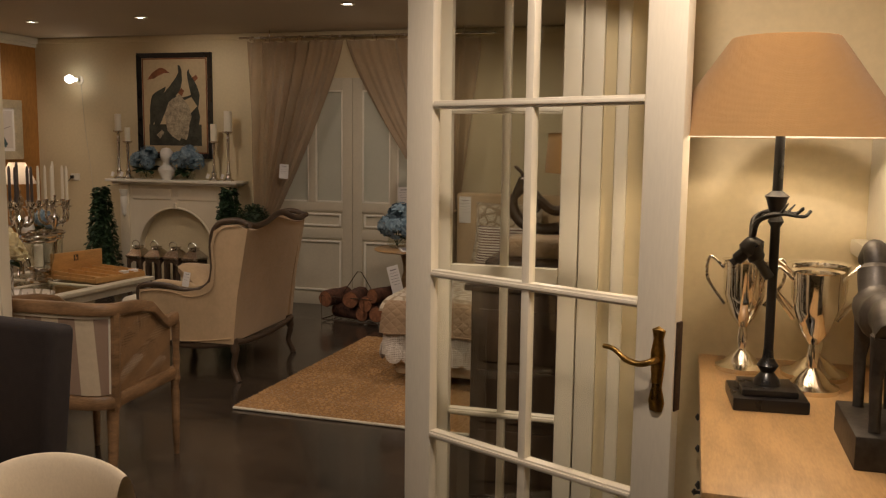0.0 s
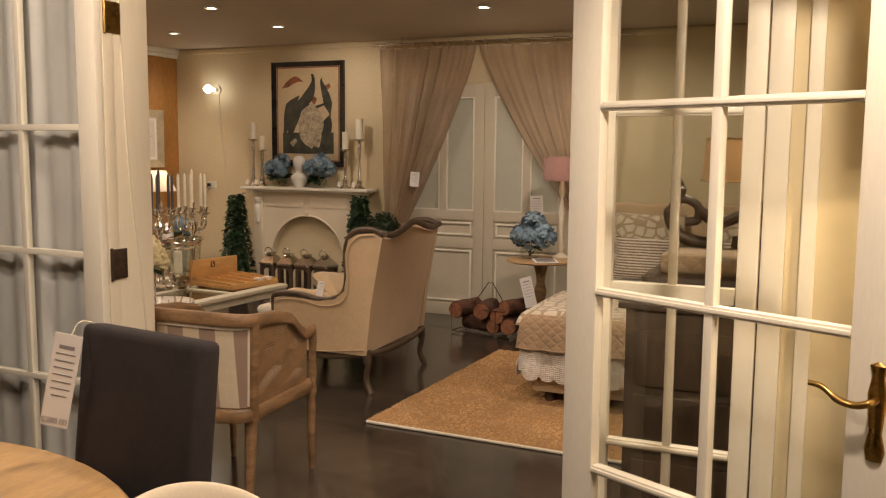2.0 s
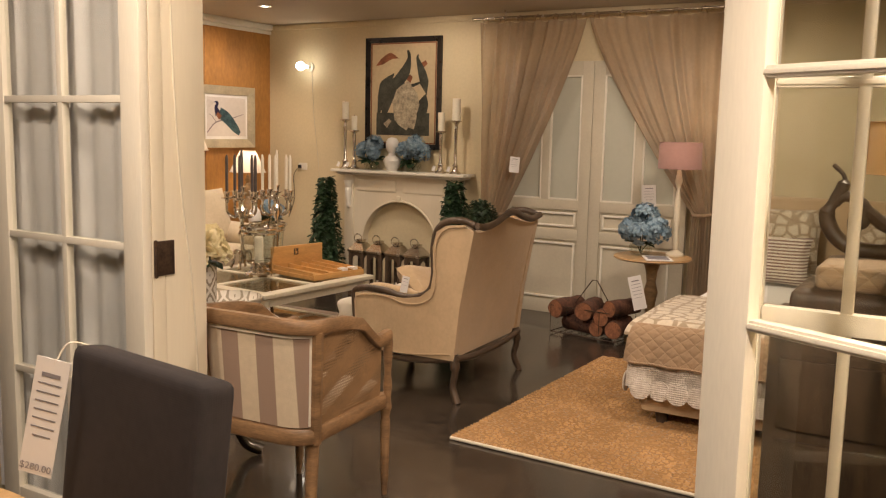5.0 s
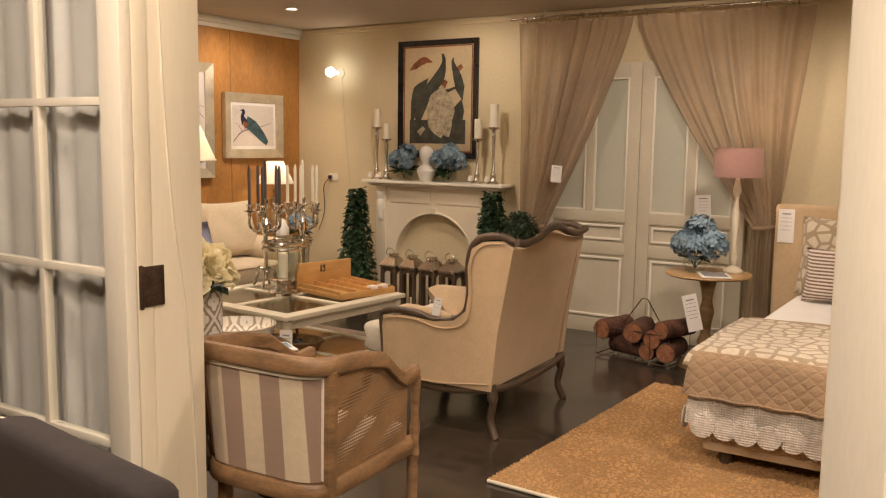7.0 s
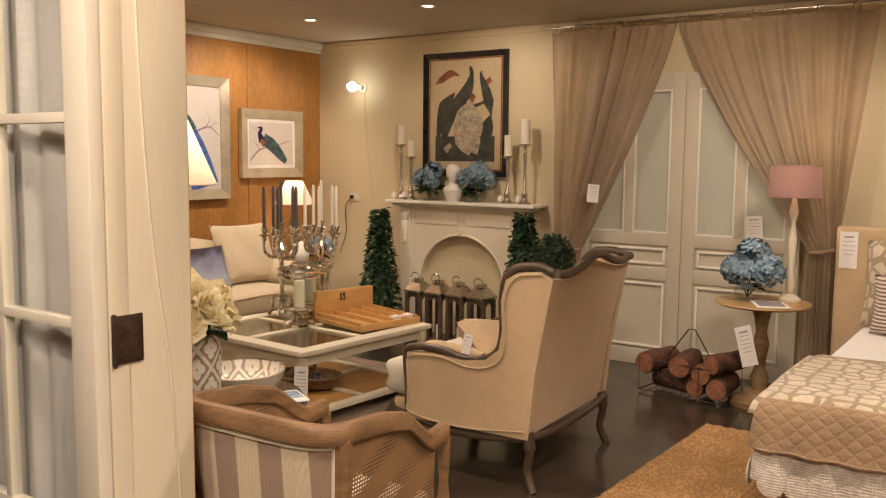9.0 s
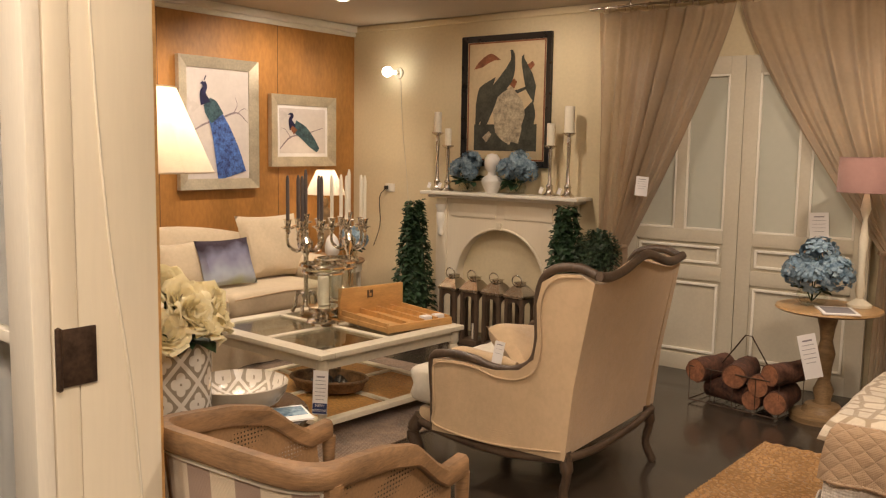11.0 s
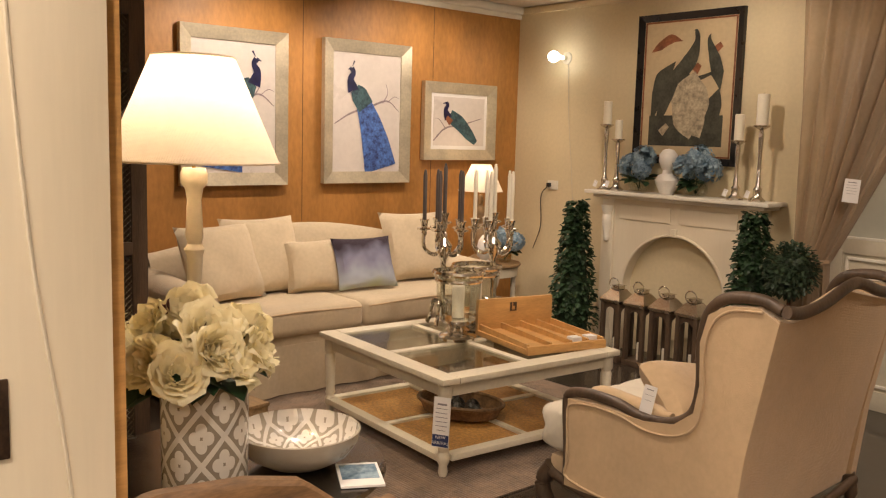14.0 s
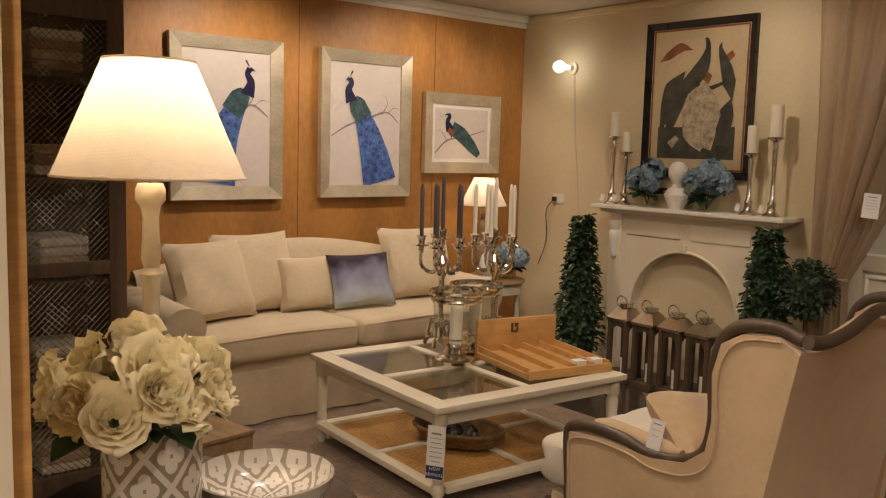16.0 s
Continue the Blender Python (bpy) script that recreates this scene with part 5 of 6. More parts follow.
for s in (-1, 1):
    d = part("door", boxes(((0.24, s * 0.475, 1.1), (0.03, 0.075, 2.18), 0.004), ((0.24, s * 0.03, 1.1), (0.03, 0.06, 2.18), 0.004), ((0.24, s * 0.25, 2.13), (0.03, 0.38, 0.08), 0.004), ((0.24, s * 0.25, 1.02), (0.03, 0.38, 0.06), 0.004), ((0.24, s * 0.25, 0.06), (0.03, 0.38, 0.1), 0.004)), M_BROWN, cb)
    bm = bmesh.new()
    for z0, z1 in ((1.05, 2.09), (0.11, 0.99)):
        w_, h_ = 0.38, z1 - z0
        k = -h_
        while k < w_:
            for sgn in (1, -1):
                a0, a1 = max(0, k), min(w_, k + h_)
                p0, p1 = (a0, a0 - k), (a1, a1 - k)
                if sgn < 0:
                    p0, p1 = (w_ - p0[0], p0[1]), (w_ - p1[0], p1[1])
                tube(bm, [(0.238, s * 0.25 - w_ / 2 + p0[0], z0 + p0[1]), (0.238, s * 0.25 - w_ / 2 + p1[0], z0 + p1[1])], 0.0014, 4)
            k += 0.028
    part("wire_mesh", bm, M_STEEL, d, "diamond wire mesh")
    part("knob", turned([(0.006, 0), (0.012, 0.012), (0, 0.02)], (0.26, s * 0.035, 1.1), 12), M_BRASS, d)
rng = random.Random(4)
for z in (0.06, 0.51, 0.96, 1.41, 1.86):
    for k in range(3):
        t = thing("folded_linen", (1.17, -4.4 + 0.28 * (k - 1), z + 0.002), "stack of folded pale linen on a shelf", "linen", rng.uniform(-6, 6), "linen stacks")
        for q in range(rng.randint(2, 4)):
            part("fold", boxes(((0, 0, 0.03 + 0.045 * q), (0.28, 0.22, 0.042), 0.016)), rng.choice((M_PALE, M_LINEN, M_QUILT, M_WHITEC)), t)
t = thing("wooden_crate", (1.72, -3.62, 0), "small rustic brown wooden crate on the floor", "crate", 8)
part("slats", boxes(((0, 0, 0.14), (0.26, 0.3, 0.28), 0.006)), M_OAK, t)
part("rim", boxes(((0, 0, 0.275), (0.27, 0.31, 0.02), 0.004)), M_OAK, t)

# ---- pictures ----


def mitred_frame(t, w, h, b, d, material, lip=0.0):
    """Frame members with mitred ends, w by h outside, b wide, d deep; in xz, front towards -y."""
    for k in range(4):
        ww, hh = (w, h) if k % 2 == 0 else (h, w)
        bm = bmesh.new()
        o = [(-ww / 2, -hh / 2), (ww / 2, -hh / 2), (ww / 2 - b, -hh / 2 + b), (-ww / 2 + b, -hh / 2 + b)]
        back = [bm.verts.new((x, 0, z)) for x, z in o]
        front = [bm.verts.new((x, -d * (1.0 if i < 2 else 0.55), z)) for i, (x, z) in enumerate(o)]
        bm.faces.new(back)
        bm.faces.new(front[::-1])
        for i in range(4):
            j = (i + 1) % 4
            bm.faces.new((back[i], front[i], front[j], back[j]))
        bmesh.ops.transform(bm, matrix=pose(0, 0, 0, 0, 90 * k, 0), verts=bm.verts)
        part("frame_side", bm, material, t)


def flat(bm_pts, y, material, parent, name, m=None, label=""):
    bm = bmesh.new()
    bm.faces.new([bm.verts.new((x, y, z)) for x, z in bm_pts])
    return part(name, bm, material, parent, label)


def ribbon(pts, widths, n=6):
    """Closed outline of a tapering stroke through pts (x, z)."""
    line = smooth_line([(x, 0, z) for x, z in pts], n)
    ws = np.interp(np.linspace(0, 1, len(line)), np.linspace(0, 1, len(widths)), widths)
    left, right = [], []
    for i, p in enumerate(line):
        t = (line[min(i + 1, len(line) - 1)] - line[max(i - 1, 0)]).normalized()
        nn = Vector((-t.z, 0, t.x))
        left.append((p.x + nn.x * ws[i], p.z + nn.z * ws[i]))
        right.append((p.x - nn.x * ws[i], p.z - nn.z * ws[i]))
    return left + right[::-1]


def peacock_print(at, w, h, strokes, label, rz=90, mount=0.0):
    t = thing("framed_print", at, label, "picture", rz, "peacock prints")
    mitred_frame(t, w, h, 0.085, 0.045, M_SILVERF)
    iw, ih = w - 0.17, h - 0.17
    part("backing", boxes(((0, -0.008, 0), (iw + 0.01, 0.012, ih + 0.01))), M_CARD if mount else M_PAPER, t)
    if mount:
        part("paper", boxes(((0, -0.016, 0), (iw - 2 * mount, 0.003, ih - 2 * mount))), M_PAPER, t)
    for k, (nm, mt, pts, ws) in enumerate(strokes):
        flat(ribbon([(x * iw / 2, z * ih / 2) for x, z in pts], [q * iw for q in ws]), -0.0185 - 0.0004 * k, mt, t, nm)
    return t


BR = [("branch", M_BRANCH, [(-0.95, -0.2), (-0.5, -0.02), (0.1, 0.12), (0.6, 0.22), (0.95, 0.05)], [0.006, 0.012, 0.014, 0.01, 0.004]),
      ("twig", M_BRANCH, [(0.45, 0.18), (0.6, 0.35), (0.55, 0.5)], [0.008, 0.005, 0.003]), ("twig", M_BRANCH, [(0.6, 0.2), (0.8, 0.3), (0.95, 0.28)], [0.006, 0.004, 0.002])]
peacock_print((0.012, -1.615, 1.745), 0.79, 1.045, BR + [("tail", M_PEACOCK, [(-0.22, 0.3), (0.05, -0.1), (0.25, -0.5), (0.42, -0.95)], [0.09, 0.15, 0.2, 0.24]), ("body", M_PEAGREEN, [(-0.38, 0.4), (-0.25, 0.3), (-0.05, 0.1)], [0.07, 0.12, 0.12]),
    ("neck", M_PEADARK, [(-0.42, 0.36), (-0.5, 0.55), (-0.42, 0.66), (-0.48, 0.74)], [0.08, 0.045, 0.03, 0.035]), ("beak", M_PEADARK, [(-0.48, 0.74), (-0.58, 0.71)], [0.02, 0.004]), ("crest", M_PEADARK, [(-0.46, 0.77), (-0.4, 0.86)], [0.004, 0.012])],
    "framed print of a blue peacock on a branch")
peacock_print((0.012, -2.705, 1.74), 0.79, 1.045, BR + [("tail", M_PEACOCK, [(0.3, 0.3), (0.0, -0.1), (-0.2, -0.5), (-0.3, -0.95)], [0.09, 0.15, 0.2, 0.24]), ("body", M_PEAGREEN, [(0.42, 0.4), (0.28, 0.3), (0.08, 0.1)], [0.07, 0.12, 0.12]),
    ("neck", M_PEADARK, [(0.46, 0.36), (0.54, 0.55), (0.46, 0.68), (0.52, 0.76)], [0.08, 0.045, 0.03, 0.035]), ("beak", M_PEADARK, [(0.52, 0.76), (0.64, 0.73)], [0.02, 0.004]), ("crest", M_PEADARK, [(0.5, 0.79), (0.42, 0.88)], [0.004, 0.012])],
    "framed print of a blue peacock looking back")
peacock_print((0.012, -0.69, 1.71), 0.78, 0.62, [("branch", M_BRANCH, [(-0.9, -0.7), (-0.5, -0.25), (0.1, -0.1), (0.8, 0.15)], [0.01, 0.012, 0.01, 0.004]), ("twig", M_BRANCH, [(-0.5, -0.25), (-0.7, 0.05), (-0.85, 0.1)], [0.008, 0.004, 0.002]),
    ("tail", M_PEAGREEN, [(-0.35, 0.2), (0.0, -0.05), (0.35, -0.45), (0.6, -0.75)], [0.09, 0.1, 0.08, 0.04]), ("neck", M_PEADARK, [(-0.4, 0.1), (-0.5, 0.4), (-0.42, 0.58), (-0.48, 0.66)], [0.07, 0.035, 0.022, 0.025]), ("breast", M_VRED, [(-0.46, 0.15), (-0.3, -0.05)], [0.03, 0.05]),
    ("beak", M_PEADARK, [(-0.48, 0.66), (-0.6, 0.63)], [0.015, 0.003])], "small framed print of a green peacock", 90, 0.03)

pk = thing("framed_print", (1.728, -0.004, 1.975), "black framed vintage print of two peacocks", "picture")
mitred_frame(pk, 0.875, 1.085, 0.05, 0.035, M_BLACK)
part("paper", boxes(((0, -0.008, 0), (0.79, 0.012, 1.0))), M_VINT, pk)
part("inner_line", boxes(((-0.375, -0.015, 0), (0.012, 0.004, 0.98)), ((0.375, -0.015, 0), (0.012, 0.004, 0.98)), ((0, -0.015, 0.484), (0.74, 0.004, 0.012)), ((0, -0.015, -0.484), (0.74, 0.004, 0.012))), M_VRED, pk, "rust inner border")
part("scene_ground", boxes(((0, -0.0155, -0.3), (0.62, 0.003, 0.22))), M_VDARK, pk)
Y0 = -0.0175
for k, (nm, mt, pts, ws) in enumerate([("foliage", M_VDARK, [(-0.3, -0.25), (-0.24, -0.05), (-0.2, 0.08), (-0.1, 0.2)], [0.0, 0.06, 0.07, 0.0]), ("foliage", M_VRED, [(-0.32, 0.27), (-0.25, 0.31), (-0.15, 0.36), (-0.05, 0.34)], [0.0, 0.03, 0.035, 0.0]), ("foliage", M_VRED, [(0.2, 0.25), (0.27, 0.3)], [0.03, 0.02]), ("foliage", M_VRED, [(0.06, 0.12), (0.1, 0.17)], [0.035, 0.02]),
    ("rock", M_VDARK, [(0.14, -0.36), (0.18, -0.25), (0.24, -0.1), (0.27, 0.0)], [0.0, 0.09, 0.06, 0.0]), ("peacock", M_VDARK, [(-0.26, -0.34), (-0.2, -0.15), (-0.11, 0.05), (0.02, 0.2), (0.07, 0.33), (0.06, 0.4), (0.04, 0.41)], [0.0, 0.04, 0.06, 0.06, 0.022, 0.015, 0.0]), ("peahen", M_VDARK, [(0.28, -0.02), (0.25, 0.1), (0.22, 0.2), (0.17, 0.33), (0.18, 0.38)], [0.0, 0.05, 0.045, 0.016, 0.0]),
    ("branch", M_VDARK, [(-0.05, 0.12), (0.08, 0.07), (0.25, 0.12)], [0.014, 0.018, 0.008]), ("white_fan", M_VPALE, [(0.05, -0.36), (0.03, -0.25), (0.04, -0.1), (0.05, 0.02), (0.07, 0.12)], [0.0, 0.12, 0.16, 0.12, 0.0]), ("white_bird", M_VPALE, [(0.1, -0.34), (0.13, -0.22), (0.12, -0.12)], [0.04, 0.04, 0.015]), ("chick", M_VPALE, [(-0.2, -0.32), (-0.14, -0.26)], [0.03, 0.02])]):
    flat(ribbon(pts, ws), Y0 - 0.0005 * k, mt, pk, nm)

# wall bulb, socket, cable
t = thing("wall_bulb", (0.56, 0, 2.25), "bare round lit bulb on a clear wall holder", "lamp")
part("rose", lathe(bmesh.new(), [(0.05, 0), (0.048, 0.015), (0.02, 0.02), (0.018, 0.06)], (0, 0, 0), 18, pose(0, 0, 0, 90, 0, 0).to_3x3().to_4x4()), M_WHITEW, t)
part("bulb", lathe(bmesh.new(), [(0.015, 0.06), (0.016, 0.11), (0.034, 0.13), (0.047, 0.165), (0.034, 0.2), (0, 0.212)], (0, 0, 0), 18, pose(0, 0, 0, 90, 0, 0)), M_GLOBE, t, "glowing bulb")
lamp("bulb_light", "POINT", (0.56, -0.28, 2.25), 0.4, WARM, 0.045)
part("flex", bar(smooth_line([(0.02, -0.006, -0.04), (0.05, -0.006, -0.5), (0.1, -0.006, -0.9), (0.14, -0.006, -1.3)]), 0.003, 6), M_WIRE, t)
t = thing("wall_socket", (0.464, 0, 1.21), "white double wall socket with a black plug", "socket")
part("plate", boxes(((0, -0.006, 0), (0.11, 0.012, 0.075), 0.003)), M_TRIM, t)
part("plug", boxes(((-0.03, -0.025, 0), (0.03, 0.035, 0.035), 0.006)), M_BLACK, t)
part("cord", bar(smooth_line([(-0.03, -0.04, -0.01), (-0.09, -0.05, -0.1), (-0.1, -0.03, -0.35), (-0.16, -0.05, -0.55)]), 0.004, 6), M_BLACK, t)

# mantel things
ZM = 1.214


def candlestick(x, y, hgt, candle_h, r):
    t = thing("candlestick", (x, y, ZM), "tall silver candlestick with ivory pillar candle", "candlestick", group="mantel candlesticks")
    part("stick", turned([(0.055, 0), (0.055, 0.01), (0.03, 0.03), (0.024, 0.06), (0.03, 0.08), (0.016, 0.1), (0.012, hgt * 0.5), (0.018, hgt - 0.06), (0.014, hgt - 0.03), (0.05, hgt - 0.008), (0.052, hgt), (0, hgt)], seg=18), M_STEEL, t)
    part("candle", turned([(r, hgt), (r, hgt + candle_h), (r * 0.85, hgt + candle_h + 0.005), (0.0, hgt + candle_h)], seg=18), M_WAX, t)
    part("wick", turned([(0.002, hgt + candle_h), (0.001, hgt + candle_h + 0.012)], seg=5), M_BLACK, t)
    tag_card((x - 0.03, y - 0.06, ZM + 0.07), 0.05, 0.03, 10, 20, False, 2)


candlestick(1.12, -0.14, 0.5, 0.17, 0.032)
candlestick(1.21, -0.11, 0.39, 0.14, 0.028)
candlestick(2.24, -0.13, 0.4, 0.17, 0.032)
candlestick(2.41, -0.14, 0.5, 0.2, 0.04)
rng = random.Random(31)
hydrangea((1.44, -0.13, ZM), [(-0.08, 0, 0.19, 0.095), (0.03, 0, 0.26, 0.09), (0.04, -0.03, 0.17, 0.07)], rng, 0.07)
hydrangea((1.93, -0.13, ZM), [(-0.09, 0, 0.2, 0.09), (0.02, -0.01, 0.26, 0.1), (0.1, 0.0, 0.19, 0.09)], rng, 0.075)
t = thing("plaster_bust", (1.68, -0.12, ZM), "small white plaster classical bust", "bust")
bm = turned([(0.055, 0), (0.06, 0.02), (0.085, 0.07), (0.095, 0.1), (0.07, 0.135), (0.035, 0.15), (0.034, 0.175), (0.05, 0.2), (0.064, 0.24), (0.062, 0.285), (0.04, 0.32), (0, 0.33)], seg=24)
for v in bm.verts:
    n_ = noise.noise(v.co * 30) * 0.008
    v.co.x *= 1.0 + n_ * 8
    v.co.y = v.co.y * (0.8 if v.co.z < 0.15 else 1.1) + n_
part("bust", bm, M_PLASTER, t)

# lanterns
for k in range(4):
    x = 1.53 + 0.215 * k
    t = thing("lantern", (x, -0.42, 0), "tall weathered wood and steel lantern", "lantern", -3, "row of lanterns")
    for a in (-1, 1):
        for b in (-1, 1):
            part("post", boxes(((a * 0.072, b * 0.072, 0.23), (0.03, 0.03, 0.4), 0.003)), M_WALNUT, t)
    part("base", boxes(((0, 0, 0.02), (0.18, 0.18, 0.04), 0.003)), M_WALNUT, t)
    for rz in (0, 90, 180, 270):
        pts = [(-0.057, 0.34), (-0.057, 0.43), (0.057, 0.43), (0.057, 0.34)] + [(0.057 * math.cos(q * math.pi / 8), 0.34 + 0.057 * math.sin(q * math.pi / 8)) for q in range(1, 8)]
        part("arch", outline(pts, 0.014, pose(0, 0, 0, 0, 0, rz) @ pose(0, -0.08, 0)), M_WALNUT, t)
    bm = bmesh.new()
    lathe(bm, [(0.132, 0.43), (0.136, 0.45), (0.06, 0.52), (0.045, 0.525), (0.045, 0.545), (0.058, 0.55), (0, 0.555)], (0, 0, 0), 4, pose(0, 0, 0, 0, 0, 45))
    part("roof", bm, M_STEEL, t, "brushed steel roof", 0.3)
    part("ring", bar([(0.045 * math.cos(q * math.pi / 10), -0.05, 0.565 + 0.04 * math.sin(q * math.pi / 10)) for q in range(21)], 0.005, 6), M_CHROME, t)
    part("candle", turned([(0.025, 0.04), (0.025, 0.16), (0, 0.16)], seg=14), M_WAX, t)


def topiary(at, hgt, r, material, label, seed, ball=False, n=900):
    rng = random.Random(seed)
    t = thing("topiary", at, label, "plant")
    part("trunk", bar([(0, 0, 0.02), (0.005, 0.005, hgt * 0.4), (0, 0, hgt * 0.85)], [0.02, 0.016, 0.008], 8), M_LOG, t)
    part("pot", turned([(0.0, 0), (0.09, 0), (0.11, 0.14), (0.12, 0.15), (0.115, 0.17), (0.0, 0.15)], seg=20), M_BRONZE, t)
    if ball:
        core = turned([(0, hgt - 1.75 * r), (r * 0.6, hgt - 1.5 * r), (r * 0.78, hgt - r), (r * 0.6, hgt - 0.5 * r), (0, hgt - 0.25 * r)], seg=14)
    else:
        core = turned([(r * 0.7, 0.17), (r * 0.74, 0.3), (r * 0.5, hgt * 0.6), (r * 0.2, hgt * 0.92), (0, hgt * 0.96)], seg=14)
    part("inner_foliage", core, material, t)
    bm = bmesh.new()
    for k in range(n):
        a = rng.uniform(0, 6.283)
        if ball:
            d = Vector((rng.gauss(0, 1), rng.gauss(0, 1), rng.gauss(0, 1))).normalized()
            c = Vector((0, 0, hgt - r)) + d * r * rng.uniform(0.7, 1.05)
        else:
            v = rng.random() ** 0.8
            rr = r * (1 - 0.72 * v ** 1.3) * rng.uniform(0.7, 1.08)
            c = Vector((rr * math.cos(a), rr * math.sin(a), 0.16 + (hgt - 0.16) * v))
            d = Vector((math.cos(a), math.sin(a), rng.uniform(-0.7, 0.5)))
        leaf(bm, c, (d.x + rng.uniform(-0.6, 0.6), d.y + rng.uniform(-0.6, 0.6), d.z - 0.3 + rng.uniform(-0.5, 0.5)), rng.uniform(0.03, 0.06) if not ball else rng.uniform(0.02, 0.035), rng)
    part("foliage", bm, material, t)


topiary((1.1, -0.42, 0), 1.14, 0.17, M_LEAF, "ivy cone topiary beside the fireplace", 5, n=1500)
topiary((2.56, -0.4, 0), 1.16, 0.17, M_LEAF, "ivy cone topiary beside the fireplace", 6, n=1500)
topiary((2.86, -0.48, 0), 1.0, 0.16, M_LEAFB, "clipped box ball topiary in a pot", 7, True, 1500)

# log basket
lb = thing("log_basket", (4.07, -0.76, 0), "wire basket for firewood on the floor", "basket", -8)
lb.scale = (0.86, 0.86, 0.9)
for z in (0.02, 0.26):
    part("hoop", bar([(-0.34, -0.2, z), (0.34, -0.2, z), (0.34, 0.2, z), (-0.34, 0.2, z), (-0.34, -0.2, z)], 0.005, 6), M_RUST, lb)
for x in (-0.34, -0.17, 0, 0.17, 0.34):
    part("rib", bar([(x, -0.2, 0.26), (x, -0.2, 0.02), (x, 0.2, 0.02), (x, 0.2, 0.26)], 0.003, 6), M_RUST, lb)
part("handle", bar([(-0.2, 0, 0.26), (-0.02, 0, 0.5), (0.03, 0, 0.5), (0.2, 0, 0.26)], 0.005, 6), M_RUST, lb)
for k, (x, z, r, rz, ln) in enumerate(((-0.23, 0.21, 0.085, -8, 0.36), (-0.02, 0.22, 0.085, 10, 0.36), (0.17, 0.19, 0.08, -5, 0.34), (0.25, 0.11, 0.08, 8, 0.36), (-0.1, 0.085, 0.075, 80, 0.34), (0.1, 0.09, 0.07, 5, 0.3), (0.27, 0.27, 0.075, -15, 0.36))):
    lg = thing("log", lb.matrix_world @ Vector((x, -0.02, z)), "round cut firewood log with red brown end", "log", rz - 8, "firewood logs")
    lg.scale = (0.86, 0.86, 0.88)
    turn = pose(0, 0, 0, 90, 0, 0)
    bm = lathe(bmesh.new(), [(r, -ln / 2), (r, -ln / 6), (r * 1.02, ln / 6), (r, ln / 2)], (0, 0, 0), 18, turn)
    for v in bm.verts:
        v.co += v.normal * 0 + Vector((noise.noise(v.co * 20 + Vector((k, 0, 0))), 0, noise.noise(v.co * 22 + Vector((0, k, 5))))) * 0.01
    part("bark", bm, M_LOG, lg)
    part("end_grain", lathe(bmesh.new(), [(r * 0.93, ln / 2 + 0.001), (r * 0.93, ln / 2 + 0.004)], (0, 0, 0), 18, turn), M_LOGEND, lg, "sawn end grain")

# round wine table with hydrangea, magazine, pink lamp
rt = thing("wine_table", (4.52, -0.72, 0), "round oak pedestal table", "table")
part("top", turned([(0, 0.655), (0.28, 0.658), (0.3, 0.67), (0.295, 0.682), (0, 0.684)], seg=36), M_OAKT, rt)
part("column", turned([(0.06, 0.08), (0.045, 0.12), (0.06, 0.18), (0.035, 0.24), (0.04, 0.32), (0.055, 0.4), (0.035, 0.48), (0.045, 0.56), (0.07, 0.655)], seg=18), M_OAK, rt)
part("foot", turned([(0.19, 0), (0.19, 0.03), (0.12, 0.05), (0.1, 0.09), (0.05, 0.1)], seg=28), M_OAK, rt)
rng = random.Random(41)
hydrangea((4.42, -0.72, 0.684), [(-0.08, 0, 0.2, 0.1), (0.03, 0.0, 0.3, 0.11), (0.13, -0.02, 0.2, 0.11), (0.02, -0.08, 0.18, 0.1)], rng, 0.08)
t = thing("magazine", (4.6, -0.86, 0.684), "glossy magazine lying open on the table", "magazine", 25)
part("booklet", boxes(((0, 0, 0.004), (0.2, 0.26, 0.008), 0.002)), M_CARD, t)
part("cover_print", boxes(((0, 0, 0.0085), (0.16, 0.2, 0.001))), M_INK, t)
tag_card((4.48, -1.03, 0.56), 0.26, 0.1, 30, -14, False, 6)
table_lamp((4.66, -0.6, 0.684), [(0.07, 0), (0.07, 0.015), (0.02, 0.05), (0.03, 0.1), (0.018, 0.2), (0.026, 0.4), (0.012, 0.52), (0.03, 0.58), (0.012, 0.68)], M_WHITEW, 0.165, 0.16, 0.68, 0.88, M_SHADEP, 3, "white table lamp with dusty pink drum shade")
tag_card((3.1, -0.28, 1.4), 0.14, 0.09, 12, 4, False, 5)
tag_card((4.28, -0.127, 1.2), 0.2, 0.12, 0, -4, False, 5)

# ---- bed ----
bed = thing("bed", (5.85, -1.55, 0), "upholstered bed with white sheet and tan valance base", "bed")
part("base", boxes(((0, -0.1, 0.21), (1.5, 2.2, 0.24), 0.03)), M_LINEN, bed)
for a in (-1, 1):
    for b in (-1.1, 0.8):
        part("foot", turned([(0.03, 0), (0.04, 0.09)], (a * 0.65, b, 0.0), 12), M_BROWN, bed)
part("mattress", boxes(((0, -0.1, 0.45), (1.52, 2.2, 0.24), 0.06, None, 4)), M_WHITEC, bed)
part("headboard", boxes(((-0.02, 1.22, 0.6), (1.9, 0.1, 1.15), 0.03, None, 3)), M_LINEN, bed, "buttoned linen headboard with nail trim")
bm = bmesh.new()
for k in range(34):
    lathe(bm, [(0.008, -0.004), (0.006, 0.004), (0, 0.006)], (-0.972, 1.2, 0.15 + 0.03 * k), 8, pose(0, 0, 0, 0, -90, 0))
part("nail_trim", bm, M_BRONZE, bed, "row of bronze nail heads")


